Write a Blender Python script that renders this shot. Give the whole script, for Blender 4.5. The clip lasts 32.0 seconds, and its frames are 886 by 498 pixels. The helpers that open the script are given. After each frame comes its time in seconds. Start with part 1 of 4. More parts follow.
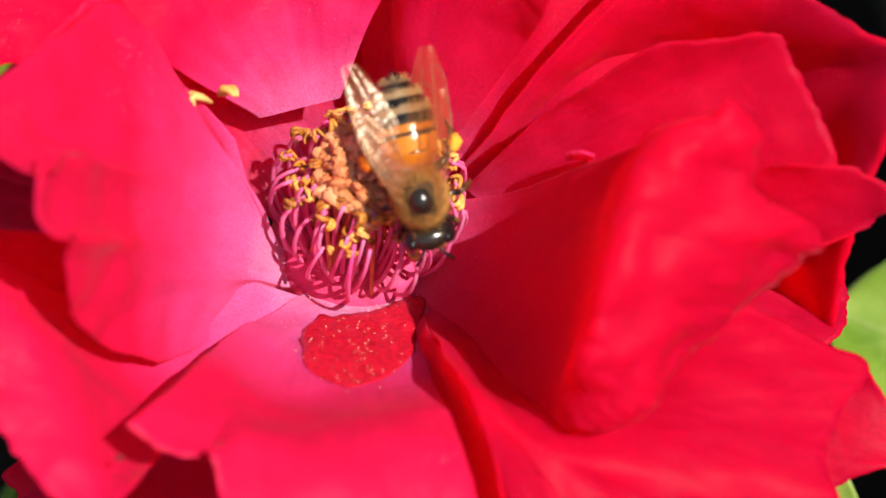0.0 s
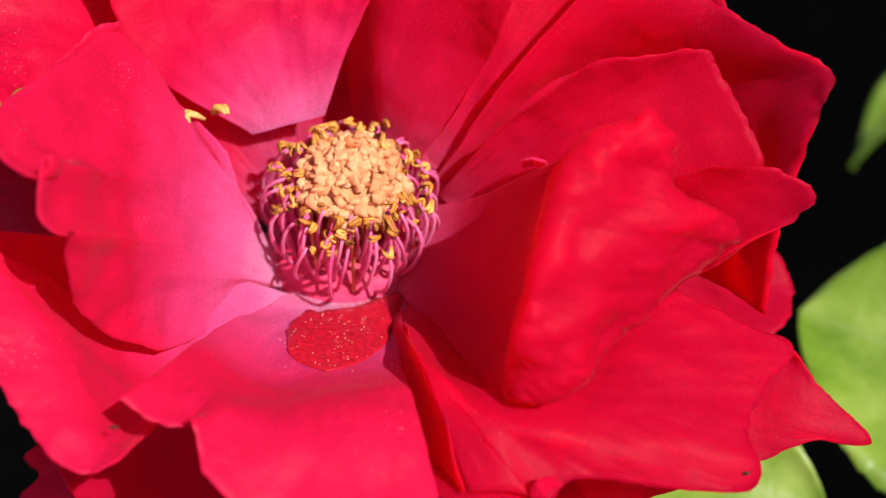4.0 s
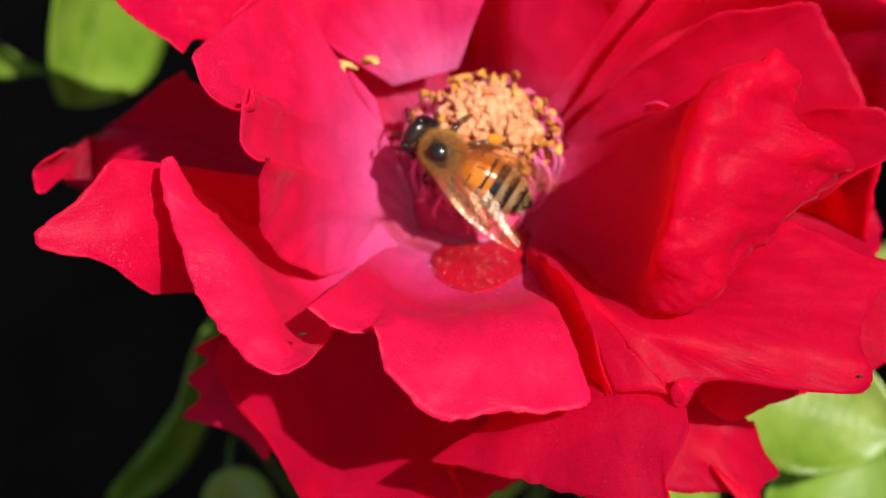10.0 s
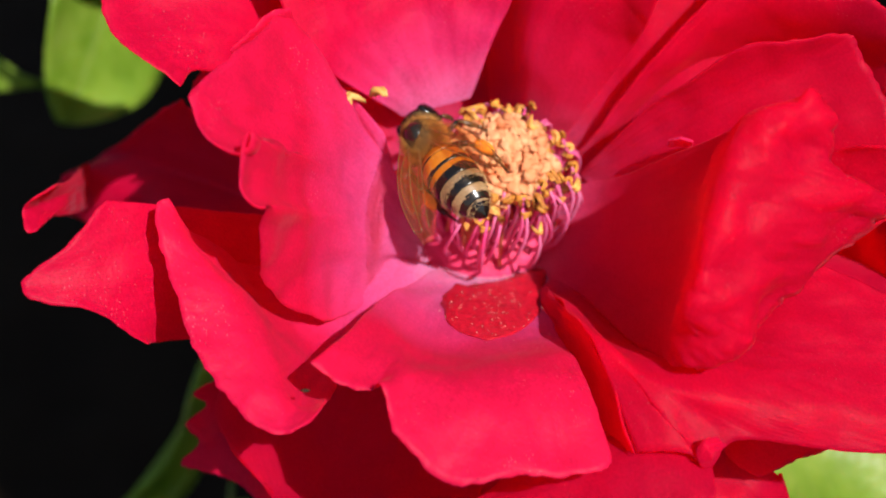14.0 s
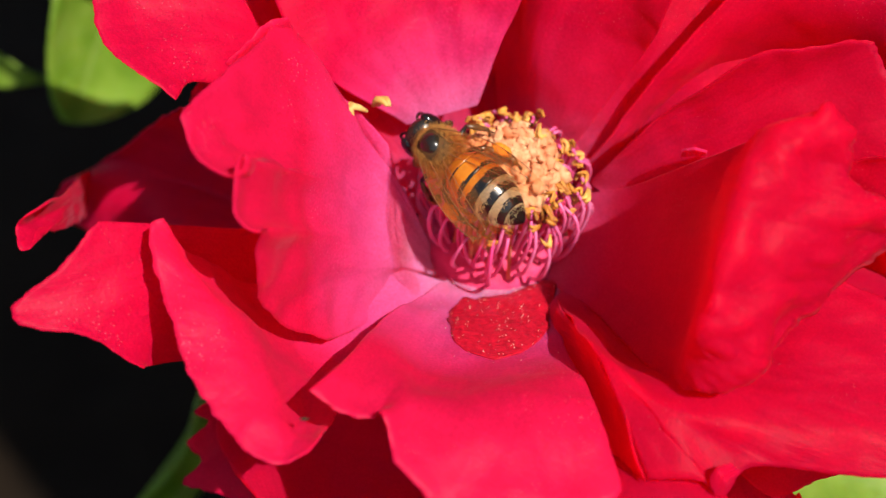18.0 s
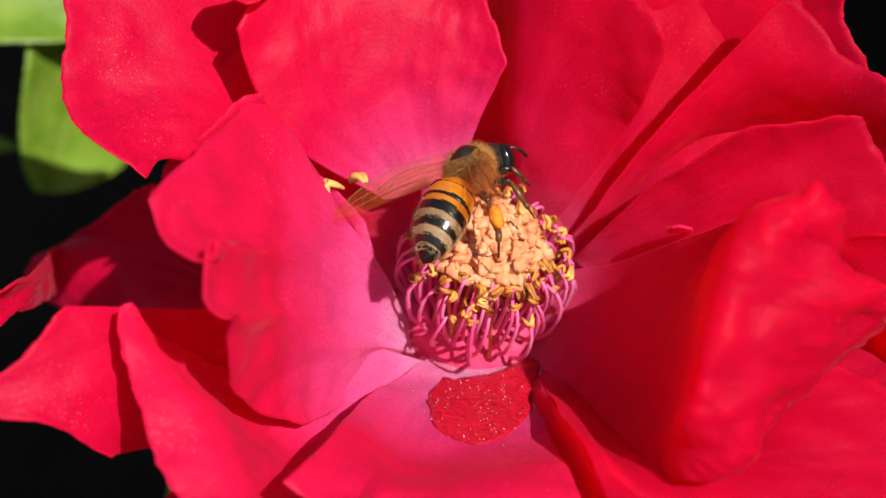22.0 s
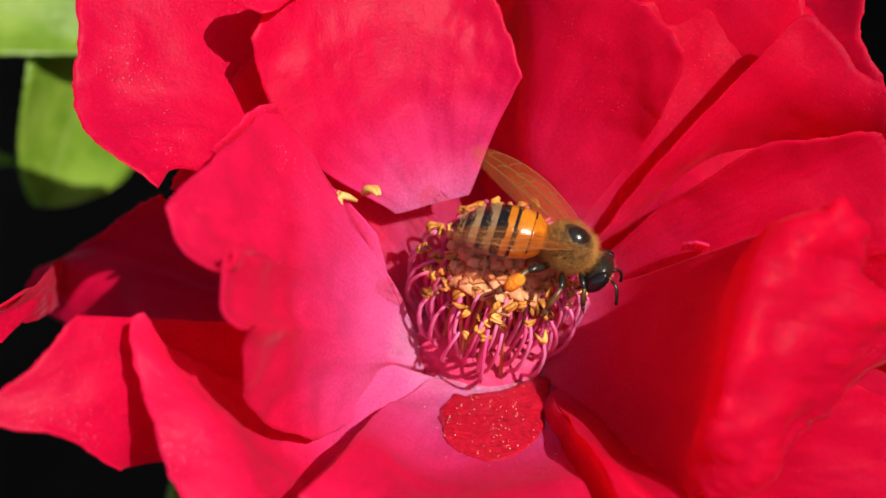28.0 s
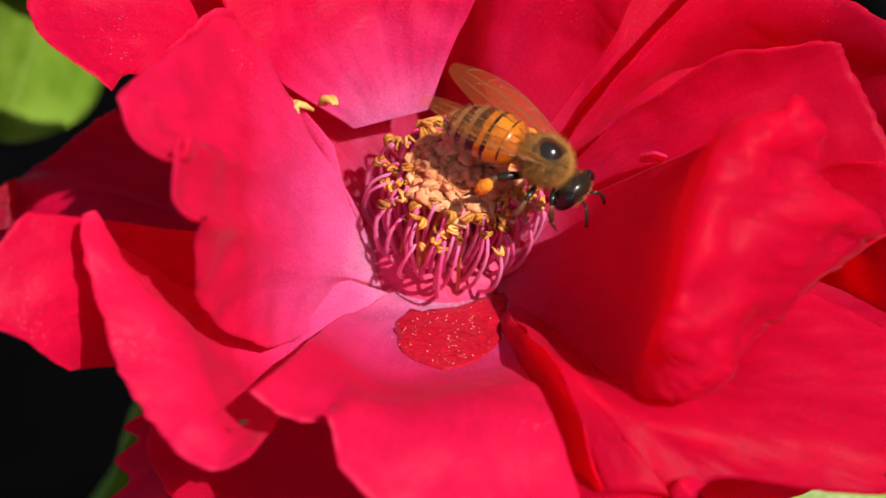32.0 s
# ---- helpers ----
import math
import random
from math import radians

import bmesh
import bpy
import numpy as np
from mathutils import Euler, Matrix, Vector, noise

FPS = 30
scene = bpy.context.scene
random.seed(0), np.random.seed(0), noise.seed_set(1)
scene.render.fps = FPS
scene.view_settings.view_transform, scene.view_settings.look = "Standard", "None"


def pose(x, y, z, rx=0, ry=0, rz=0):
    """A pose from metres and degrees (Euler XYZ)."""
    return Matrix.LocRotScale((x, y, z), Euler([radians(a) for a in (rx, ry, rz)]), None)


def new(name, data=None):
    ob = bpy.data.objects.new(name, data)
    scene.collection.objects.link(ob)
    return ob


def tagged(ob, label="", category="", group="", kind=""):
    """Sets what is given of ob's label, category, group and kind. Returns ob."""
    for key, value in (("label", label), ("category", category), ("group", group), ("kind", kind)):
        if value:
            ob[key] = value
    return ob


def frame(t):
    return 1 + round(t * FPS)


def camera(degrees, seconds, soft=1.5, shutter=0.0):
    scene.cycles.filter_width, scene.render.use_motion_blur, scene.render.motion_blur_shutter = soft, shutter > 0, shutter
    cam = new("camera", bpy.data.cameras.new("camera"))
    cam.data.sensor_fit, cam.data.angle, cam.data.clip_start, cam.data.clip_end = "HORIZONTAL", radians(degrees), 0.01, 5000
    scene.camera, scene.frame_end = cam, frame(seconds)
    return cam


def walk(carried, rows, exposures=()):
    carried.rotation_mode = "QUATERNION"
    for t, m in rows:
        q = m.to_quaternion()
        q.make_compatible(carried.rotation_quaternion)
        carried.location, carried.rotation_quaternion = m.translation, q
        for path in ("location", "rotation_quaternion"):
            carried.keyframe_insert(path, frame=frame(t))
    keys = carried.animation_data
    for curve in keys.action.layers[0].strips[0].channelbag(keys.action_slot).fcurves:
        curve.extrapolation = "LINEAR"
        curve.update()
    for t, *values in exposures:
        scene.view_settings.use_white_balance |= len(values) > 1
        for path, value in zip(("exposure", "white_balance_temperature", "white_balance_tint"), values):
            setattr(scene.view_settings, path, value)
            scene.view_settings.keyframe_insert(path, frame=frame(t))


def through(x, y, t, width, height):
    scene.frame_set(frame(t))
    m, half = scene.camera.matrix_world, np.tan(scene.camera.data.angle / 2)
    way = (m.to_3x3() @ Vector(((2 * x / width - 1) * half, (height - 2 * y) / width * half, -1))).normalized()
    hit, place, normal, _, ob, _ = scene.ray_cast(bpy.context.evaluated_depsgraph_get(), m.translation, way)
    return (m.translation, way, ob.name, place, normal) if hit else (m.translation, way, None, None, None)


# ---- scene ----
cam = camera(30, 32.0, soft=1.5, shutter=0.5)
cam.data.dof.use_dof = True
cam.data.dof.focus_distance = 0.127
cam.data.dof.aperture_fstop = 28.0
PATH = [
    (0, pose(0.00472, -0.07854, 0.69777, 48.300, -1.964, -1.046)),
    (0.5, pose(0.00396, -0.07874, 0.69798, 48.291, -2.060, -1.130)),
    (1, pose(0.00367, -0.07973, 0.69840, 47.959, -1.993, -0.987)),
    (1.5, pose(0.00450, -0.08059, 0.69883, 47.729, -2.249, -1.244)),
    (2, pose(0.00436, -0.08151, 0.69888, 47.564, -2.024, -1.283)),
    (2.5, pose(0.00480, -0.08140, 0.69952, 47.989, -2.130, -1.261)),
    (4.5, pose(0.01341, -0.09268, 0.70494, 49.767, 0.560, 0.706)),
    (5, pose(0.01126, -0.09312, 0.70309, 49.138, -0.454, -0.668)),
    (5.5, pose(0.01407, -0.10000, 0.69715, 47.614, -0.757, -1.303)),
    (6, pose(0.01345, -0.10512, 0.69225, 47.175, -0.932, -1.567)),
    (6.5, pose(0.01241, -0.10717, 0.68783, 47.615, -0.914, -2.114)),
    (7, pose(0.01380, -0.10551, 0.68938, 47.340, -0.985, -1.700)),
    (7.5, pose(0.01286, -0.09794, 0.70212, 47.677, -1.080, -1.159)),
    (8, pose(0.00765, -0.09803, 0.71108, 48.989, -0.984, -1.327)),
    (8.5, pose(0.00108, -0.09997, 0.71295, 49.743, -0.505, -0.410)),
    (9, pose(0.00202, -0.10249, 0.71302, 50.354, -0.387, -0.162)),
    (9.5, pose(0.00046, -0.10439, 0.71123, 50.403, -0.272, -0.186)),
    (10, pose(-0.00000, -0.10535, 0.70840, 50.000, 0.000, -0.000)),
    (10.5, pose(-0.00042, -0.10420, 0.70823, 50.057, 0.114, 0.284)),
    (11, pose(0.00035, -0.10297, 0.70772, 49.847, -0.026, 0.288)),
    (11.5, pose(0.00119, -0.10153, 0.70792, 49.668, -0.182, 0.036)),
    (12, pose(-0.00028, -0.10080, 0.70736, 49.878, -0.149, 0.116)),
    (12.5, pose(-0.00396, -0.10084, 0.70639, 49.814, 0.015, 0.275)),
    (13, pose(-0.00300, -0.10078, 0.70499, 49.724, 0.129, 0.489)),
    (13.5, pose(-0.00006, -0.10003, 0.70464, 49.387, -0.033, 0.378)),
    (14, pose(-0.00031, -0.09643, 0.70736, 49.402, 0.049, 0.323)),
    (14.5, pose(-0.00287, -0.09533, 0.70779, 49.712, 0.373, 0.210)),
    (15, pose(-0.00496, -0.09549, 0.70641, 49.805, 0.582, 0.340)),
    (15.5, pose(-0.00332, -0.09521, 0.70551, 49.751, 0.567, 0.382)),
    (17.5, pose(0.00159, -0.09113, 0.70756, 48.165, 0.798, 0.643)),
    (18, pose(0.00132, -0.09061, 0.70758, 48.207, 0.924, 0.774)),
    (18.5, pose(0.00222, -0.09127, 0.70773, 48.144, 0.638, 0.414)),
    (19, pose(0.00203, -0.09077, 0.70968, 48.694, 0.515, 0.435)),
    (19.5, pose(0.00069, -0.09118, 0.70956, 48.630, 0.873, 0.802)),
    (20, pose(0.00097, -0.09100, 0.70872, 48.656, 0.911, 0.551)),
    (20.5, pose(0.00187, -0.08948, 0.70789, 48.859, 0.812, 0.265)),
    (21, pose(0.00250, -0.08814, 0.70694, 49.121, 0.526, 0.275)),
    (21.5, pose(0.00196, -0.08683, 0.70619, 49.216, 0.685, 0.249)),
    (22, pose(0.00174, -0.08625, 0.70693, 49.906, 0.751, 0.240)),
    (22.5, pose(0.00144, -0.08660, 0.70628, 49.819, 0.795, 0.376)),
    (23, pose(0.00175, -0.08645, 0.70584, 49.371, 0.540, 0.189)),
    (23.5, pose(0.00238, -0.08639, 0.70489, 49.254, 0.502, -0.006)),
    (24, pose(0.00235, -0.08449, 0.70581, 49.896, 0.429, -0.052)),
    (24.5, pose(0.00103, -0.08381, 0.70766, 50.677, 0.754, 0.367)),
    (25, pose(0.00126, -0.08451, 0.70719, 50.390, 0.910, 0.435)),
    (25.5, pose(0.00155, -0.08527, 0.70735, 50.550, 0.649, 0.349)),
    (27.5, pose(-0.00161, -0.08493, 0.70549, 50.890, -0.461, -0.414)),
    (28, pose(-0.00120, -0.08585, 0.70514, 50.898, -0.233, -0.037)),
    (28.5, pose(-0.00088, -0.08657, 0.70362, 50.776, -0.592, -0.429)),
    (29, pose(-0.00177, -0.08776, 0.70513, 51.153, -0.725, -0.442)),
    (29.5, pose(-0.00120, -0.08980, 0.70580, 50.930, -0.721, -0.317)),
    (30, pose(-0.00115, -0.08993, 0.70560, 51.203, -0.610, -0.274)),
    (30.5, pose(-0.00025, -0.08917, 0.70315, 51.085, -0.980, -0.717)),
    (31, pose(-0.00018, -0.08937, 0.70146, 50.894, -1.094, -0.762)),
    (31.5, pose(0.00082, -0.08990, 0.69951, 50.868, -1.268, -0.766)),
    (32, pose(-0.00029, -0.08948, 0.69940, 50.860, -1.309, -0.601)),
]
walk(cam, PATH, [(0, 0.66), (2.5, 0.60), (4.5, 0.40), (15.5, 0.40), (17.5, 0.45), (22, 0.38), (32, 0.36)])

# ---- light ----
SUN_DIR = Vector((0.40, -0.486, 0.774)).normalized()
world = bpy.data.worlds.new("world")
scene.world = world
world.use_nodes = True
wn = world.node_tree
sky = wn.nodes.new("ShaderNodeTexSky")
sky.sky_type = "NISHITA"
sky.sun_disc = False
sky.sun_elevation = math.asin(SUN_DIR.z)
sky.sun_rotation = math.atan2(SUN_DIR.x, SUN_DIR.y)
wn.links.new(sky.outputs[0], wn.nodes["Background"].inputs[0])
wn.nodes["Background"].inputs[1].default_value = 0.085
sun = new("sun", bpy.data.lights.new("sun", "SUN"))
sun.data.energy = 5.0
sun.data.angle = radians(0.53)
sun.data.color = (1.0, 0.95, 0.87)
sun.rotation_euler = SUN_DIR.to_track_quat("Z", "Y").to_euler()
sun.location = (0, 0, 5)


# ---- materials ----
def material(name):
    m = bpy.data.materials.new(name)
    m.use_nodes = True
    n = m.node_tree.nodes
    return m, n, m.node_tree.links, n["Principled BSDF"]


def node(nodes, kind, **values):
    n = nodes.new(kind)
    for k, v in values.items():
        n.inputs[k.replace("_", " ")].default_value = v
    return n


def plain(name, color, rough=0.6, spec=0.5):
    m, n, l, b = material(name)
    b.inputs["Base Color"].default_value = (*color, 1)
    b.inputs["Roughness"].default_value = rough
    b.inputs["Specular IOR Level"].default_value = spec
    return m


def ramp(n, stops):
    r = n.new("ShaderNodeValToRGB")
    while len(r.color_ramp.elements) < len(stops):
        r.color_ramp.elements.new(0.5)
    for e, (pos, color) in zip(r.color_ramp.elements, stops):
        e.position, e.color = pos, (*color, 1)
    return r


def math_node(n, l, op, a, b=None):
    m = n.new("ShaderNodeMath")
    m.operation = op
    for i, v in enumerate((a, b)):
        if v is None:
            continue
        if isinstance(v, (int, float)):
            m.inputs[i].default_value = v
        else:
            l.new(v, m.inputs[i])
    return m.outputs[0]


def mix_color(n, l, kind, fac, a, b):
    m = n.new("ShaderNodeMix")
    m.data_type, m.blend_type = "RGBA", kind
    for socket, v in ((m.inputs[0], fac), (m.inputs[6], a), (m.inputs[7], b)):
        if isinstance(v, (int, float)):
            socket.default_value = v
        elif isinstance(v, tuple):
            socket.default_value = (*v, 1)
        else:
            l.new(v, socket)
    return m.outputs[2]


def bump(n, l, height, strength, distance, base=None):
    b = node(n, "ShaderNodeBump", Strength=strength, Distance=distance)
    l.new(height, b.inputs["Height"])
    if base is not None:
        l.new(base, b.inputs["Normal"])
    return b.outputs[0]


def petal_material(name="petal", deep=1.0, pale=2, through=0.60):
    """Velvet red, paler and more magenta where the petal joins the flower, with fine long veins and bright grains,
    partly painted glitter.
    """
    m, n, l, b = material(name)
    co = n.new("ShaderNodeTexCoord")
    far = n.new("ShaderNodeVectorMath")
    far.operation = "LENGTH"
    l.new(co.outputs["Object"], far.inputs[0])
    wob = node(n, "ShaderNodeTexNoise", Scale=170.0, Detail=2.0)
    l.new(co.outputs["Object"], wob.inputs["Vector"])
    d = math_node(n, l, "ADD", math_node(n, l, "MULTIPLY", far.outputs["Value"], 40.0), math_node(n, l, "MULTIPLY", math_node(n, l, "SUBTRACT", wob.outputs[0], 0.5), 0.22))
    # Petals' own reds, with some sun and shade painted in through the tone.
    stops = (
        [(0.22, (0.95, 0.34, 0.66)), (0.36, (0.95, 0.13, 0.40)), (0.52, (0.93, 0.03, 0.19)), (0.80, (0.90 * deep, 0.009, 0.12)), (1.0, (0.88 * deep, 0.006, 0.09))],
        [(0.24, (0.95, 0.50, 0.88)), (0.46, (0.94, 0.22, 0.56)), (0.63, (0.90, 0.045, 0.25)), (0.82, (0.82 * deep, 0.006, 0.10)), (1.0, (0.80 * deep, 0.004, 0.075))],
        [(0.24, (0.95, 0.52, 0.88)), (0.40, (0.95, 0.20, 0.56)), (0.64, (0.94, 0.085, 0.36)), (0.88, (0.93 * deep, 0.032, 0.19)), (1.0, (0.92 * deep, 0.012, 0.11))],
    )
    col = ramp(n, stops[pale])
    l.new(d, col.inputs[0])
    uvm = n.new("ShaderNodeMapping")
    uvm.inputs["Scale"].default_value = (46, 3.5, 1)
    l.new(co.outputs["UV"], uvm.inputs["Vector"])
    vein = node(n, "ShaderNodeTexNoise", Scale=1.0, Detail=3.0)
    l.new(uvm.outputs[0], vein.inputs["Vector"])
    mott = node(n, "ShaderNodeTexNoise", Scale=420.0, Detail=5.0)
    l.new(co.outputs["Object"], mott.inputs["Vector"])
    shade = ramp(n, [(0.25, (0.82, 0.80, 0.82)), (0.75, (1.0, 1.0, 1.0))])
    l.new(math_node(n, l, "MULTIPLY", math_node(n, l, "ADD", vein.outputs[0], mott.outputs[0]), 0.5), shade.inputs[0])
    c = mix_color(n, l, "MULTIPLY", 1.0, col.outputs[0], shade.outputs[0])
    pile = ramp(n, [(0.3, (0.83, 0.80, 0.80)), (0.7, (1.12, 1.22, 1.20))])
    nap = node(n, "ShaderNodeTexNoise", Scale=5200.0, Detail=2.0)
    l.new(co.outputs["Object"], nap.inputs["Vector"])
    l.new(nap.outputs[0], pile.inputs[0])
    c = mix_color(n, l, "MULTIPLY", 1.0, c, pile.outputs[0])
    # Pale dots: pollen specks, and the velvet's glitter painted into the colour.
    dots = node(n, "ShaderNodeTexVoronoi", Scale=2800.0)
    l.new(co.outputs["Object"], dots.inputs["Vector"])
    some = node(n, "ShaderNodeTexNoise", Scale=130.0, Detail=3.0)
    l.new(co.outputs["Object"], some.inputs["Vector"])
    lim = math_node(n, l, "MULTIPLY", math_node(n, l, "SUBTRACT", some.outputs[0], 0.40), 0.55)
    grain = math_node(n, l, "LESS_THAN", dots.outputs["Distance"], lim)
    c = mix_color(n, l, "MIX", math_node(n, l, "MULTIPLY", grain, 0.38), c, (0.95, 0.42, 0.50))
    l.new(c, b.inputs["Base Color"])
    b.inputs["Roughness"].default_value = 0.5
    b.inputs["Specular IOR Level"].default_value = 0.2
    b.inputs["Sheen Weight"].default_value = 0.14
    b.inputs["Sheen Roughness"].default_value = 0.35
    b.inputs["Sheen Tint"].default_value = (1.0, 0.35, 0.5, 1)
    velvet = node(n, "ShaderNodeTexNoise", Scale=4200.0, Detail=2.0)
    l.new(co.outputs["Object"], velvet.inputs["Vector"])
    n1 = bump(n, l, vein.outputs[0], 0.12, 0.0003)
    crease = node(n, "ShaderNodeTexNoise", Scale=520.0, Detail=5.0, Distortion=1.2)
    l.new(co.outputs["Object"], crease.inputs["Vector"])
    n1 = bump(n, l, crease.outputs[0], 0.2, 0.0004, n1)
    n2 = bump(n, l, velvet.outputs[0], 0.26, 0.00014, n1)
    l.new(n2, b.inputs["Normal"])
    tr = node(n, "ShaderNodeBsdfTranslucent")
    l.new(mix_color(n, l, "MIX", 0.75, c, (1.0, 0.005, 0.03)), tr.inputs["Color"])
    mix = node(n, "ShaderNodeMixShader", Fac=through)
    l.new(b.outputs[0], mix.inputs[1])
    l.new(tr.outputs[0], mix.inputs[2])
    l.new(mix.outputs[0], n["Material Output"].inputs[0])
    return m


def leaf_material():
    """Fresh green leaf with paler veins; light shines through it."""
    m, n, l, b = material("leaf_green")
    co = n.new("ShaderNodeTexCoord")
    blot = node(n, "ShaderNodeTexNoise", Scale=95.0, Detail=6.0, Roughness=0.62)
    l.new(co.outputs["Object"], blot.inputs["Vector"])
    col = ramp(n, [(0.32, (0.13, 0.26, 0.013)), (0.52, (0.25, 0.40, 0.04)), (0.72, (0.42, 0.55, 0.11))])
    l.new(blot.outputs[0], col.inputs[0])
    sep = n.new("ShaderNodeSeparateXYZ")
    l.new(co.outputs["UV"], sep.inputs[0])
    side = math_node(n, l, "ABSOLUTE", math_node(n, l, "SUBTRACT", sep.outputs[0], 0.5))
    rib = math_node(n, l, "LESS_THAN", side, 0.018)
    lat = math_node(n, l, "FRACT", math_node(n, l, "MULTIPLY", math_node(n, l, "SUBTRACT", sep.outputs[1], math_node(n, l, "MULTIPLY", side, 0.55)), 9.0))
    lat = math_node(n, l, "LESS_THAN", lat, 0.09)
    lines = math_node(n, l, "MAXIMUM", rib, math_node(n, l, "MULTIPLY", lat, 0.6))
    c = mix_color(n, l, "MIX", math_node(n, l, "MULTIPLY", lines, 0.55), col.outputs[0], (0.30, 0.42, 0.09))
    l.new(c, b.inputs["Base Color"])
    b.inputs["Roughness"].default_value = 0.40
    b.inputs["Specular IOR Level"].default_value = 0.6
    fine = node(n, "ShaderNodeTexNoise", Scale=900.0, Detail=3.0)
    l.new(co.outputs["Object"], fine.inputs["Vector"])
    l.new(bump(n, l, fine.outputs[0], 0.3, 0.0003, bump(n, l, lines, 0.5, -0.0004)), b.inputs["Normal"])
    tr = node(n, "ShaderNodeBsdfTranslucent")
    l.new(mix_color(n, l, "MIX", 0.5, c, (0.30, 0.42, 0.03)), tr.inputs["Color"])
    mix = node(n, "ShaderNodeMixShader", Fac=0.45)
    l.new(b.outputs[0], mix.inputs[1])
    l.new(tr.outputs[0], mix.inputs[2])
    l.new(mix.outputs[0], n["Material Output"].inputs[0])
    return m


def speckled(name, lo, hi, scale, rough=0.6, spec=0.4, height=0.0, translucent=0.0):
    m, n, l, b = material(name)
    co = n.new("ShaderNodeTexCoord")
    info = n.new("ShaderNodeObjectInfo")
    off = n.new("ShaderNodeVectorMath")
    off.operation = "ADD"
    l.new(co.outputs["Object"], off.inputs[0])
    l.new(info.outputs["Random"], off.inputs[1])
    tex = node(n, "ShaderNodeTexNoise", Scale=scale, Detail=4.0)
    l.new(off.outputs[0], tex.inputs["Vector"])
    col = ramp(n, [(0.3, lo), (0.7, hi)])
    l.new(math_node(n, l, "ADD", math_node(n, l, "MULTIPLY", tex.outputs[0], 0.7), math_node(n, l, "MULTIPLY", info.outputs["Random"], 0.3)), col.inputs[0])
    l.new(col.outputs[0], b.inputs["Base Color"])
    b.inputs["Roughness"].default_value = rough
    b.inputs["Specular IOR Level"].default_value = spec
    if height:
        l.new(bump(n, l, tex.outputs[0], 0.6, height), b.inputs["Normal"])
    if translucent:
        tr = n.new("ShaderNodeBsdfTranslucent")
        l.new(col.outputs[0], tr.inputs["Color"])
        mix = node(n, "ShaderNodeMixShader", Fac=translucent)
        l.new(b.outputs[0], mix.inputs[1])
        l.new(tr.outputs[0], mix.inputs[2])
        l.new(mix.outputs[0], n["Material Output"].inputs[0])
    return m


PETAL = petal_material()
MID_PETAL = petal_material("mid_petal", pale=1)
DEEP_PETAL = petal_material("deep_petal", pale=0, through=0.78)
# Right-hand petals: deeper red, partly standing in for the sun they miss.
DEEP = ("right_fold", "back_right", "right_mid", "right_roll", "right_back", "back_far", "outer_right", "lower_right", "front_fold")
# Sun-facing petals; their brightness is partly painted in by the paler ramp.
PALE = ("left", "left_sliver", "front", "ring", "nick")
LEAF = leaf_material()
FILAMENT = speckled("filament", (0.88, 0.09, 0.33), (0.94, 0.30, 0.56), 300, 0.4, 0.4, translucent=0.35)
ANTHER = speckled("anther", (0.34, 0.11, 0.014), (0.86, 0.44, 0.11), 1300, 0.55, 0.3, 0.0003)
OLD_ANTHER = speckled("old_anther", (0.16, 0.04, 0.005), (0.78, 0.34, 0.055), 1600, 0.5, 0.3, 0.0003)
DRY_ANTHER = speckled("dry_anther", (0.60, 0.34, 0.06), (0.94, 0.68, 0.26), 900, 0.55, 0.3, 0.0003, translucent=0.25)
STIGMA = speckled("stigma", (0.80, 0.29, 0.12), (0.96, 0.54, 0.28), 1500, 0.6, 0.3, 0.0002, translucent=0.3)
HEART = speckled("heart", (0.45, 0.015, 0.05), (0.70, 0.05, 0.16), 800, 0.6, 0.3, 0.0004)
STALK = speckled("stalk", (0.09, 0.15, 0.02), (0.20, 0.25, 0.05), 200, 0.5, 0.4, 0.0003)
POLLEN = speckled("pollen", (0.85, 0.45, 0.25), (0.95, 0.72, 0.55), 1500, 0.7, 0.3)
PATCH = speckled("dark_crimson", (0.20, 0.001, 0.006), (0.58, 0.008, 0.03), 2300, 0.35, 0.4, 0.00015)
# Darker than real earth: the deep shade is put into the soil colour.
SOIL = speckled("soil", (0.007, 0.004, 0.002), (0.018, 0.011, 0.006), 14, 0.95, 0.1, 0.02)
DIRT = speckled("dirt", (0.015, 0.008, 0.005), (0.06, 0.03, 0.015), 3000, 0.8, 0.2)
BUD = speckled("bud_green", (0.30, 0.40, 0.05), (0.52, 0.58, 0.12), 500, 0.5, 0.4, 0.0002, translucent=0.2)
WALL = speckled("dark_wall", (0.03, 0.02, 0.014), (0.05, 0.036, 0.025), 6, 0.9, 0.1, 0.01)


# ---- helpers for things ----
def finish(name, bm, material, parent=None, label="", smooth=True):
    me = bpy.data.meshes.new(name)
    if smooth:
        for f in bm.faces:
            f.smooth = True
    bm.to_mesh(me)
    bm.free()
    me.materials.append(material)
    ob = new(name, me)
    if parent:
        ob.parent = parent
    if label:
        ob["label"] = label
    return ob


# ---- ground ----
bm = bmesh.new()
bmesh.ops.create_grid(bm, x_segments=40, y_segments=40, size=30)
tagged(finish("ground", bm, SOIL), "bare soil coloured near black for deep shade", "ground", kind="structure")

# added wall, out of view, that keeps the ground behind the rose in shade
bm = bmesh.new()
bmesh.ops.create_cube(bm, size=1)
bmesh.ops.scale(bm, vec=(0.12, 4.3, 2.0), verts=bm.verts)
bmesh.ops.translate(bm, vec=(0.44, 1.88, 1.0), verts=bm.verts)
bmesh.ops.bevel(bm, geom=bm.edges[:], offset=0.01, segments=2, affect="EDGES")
tagged(finish("garden_wall", bm, WALL, smooth=False), "unseen plain dark wall added to shade the ground", "wall", kind="structure")

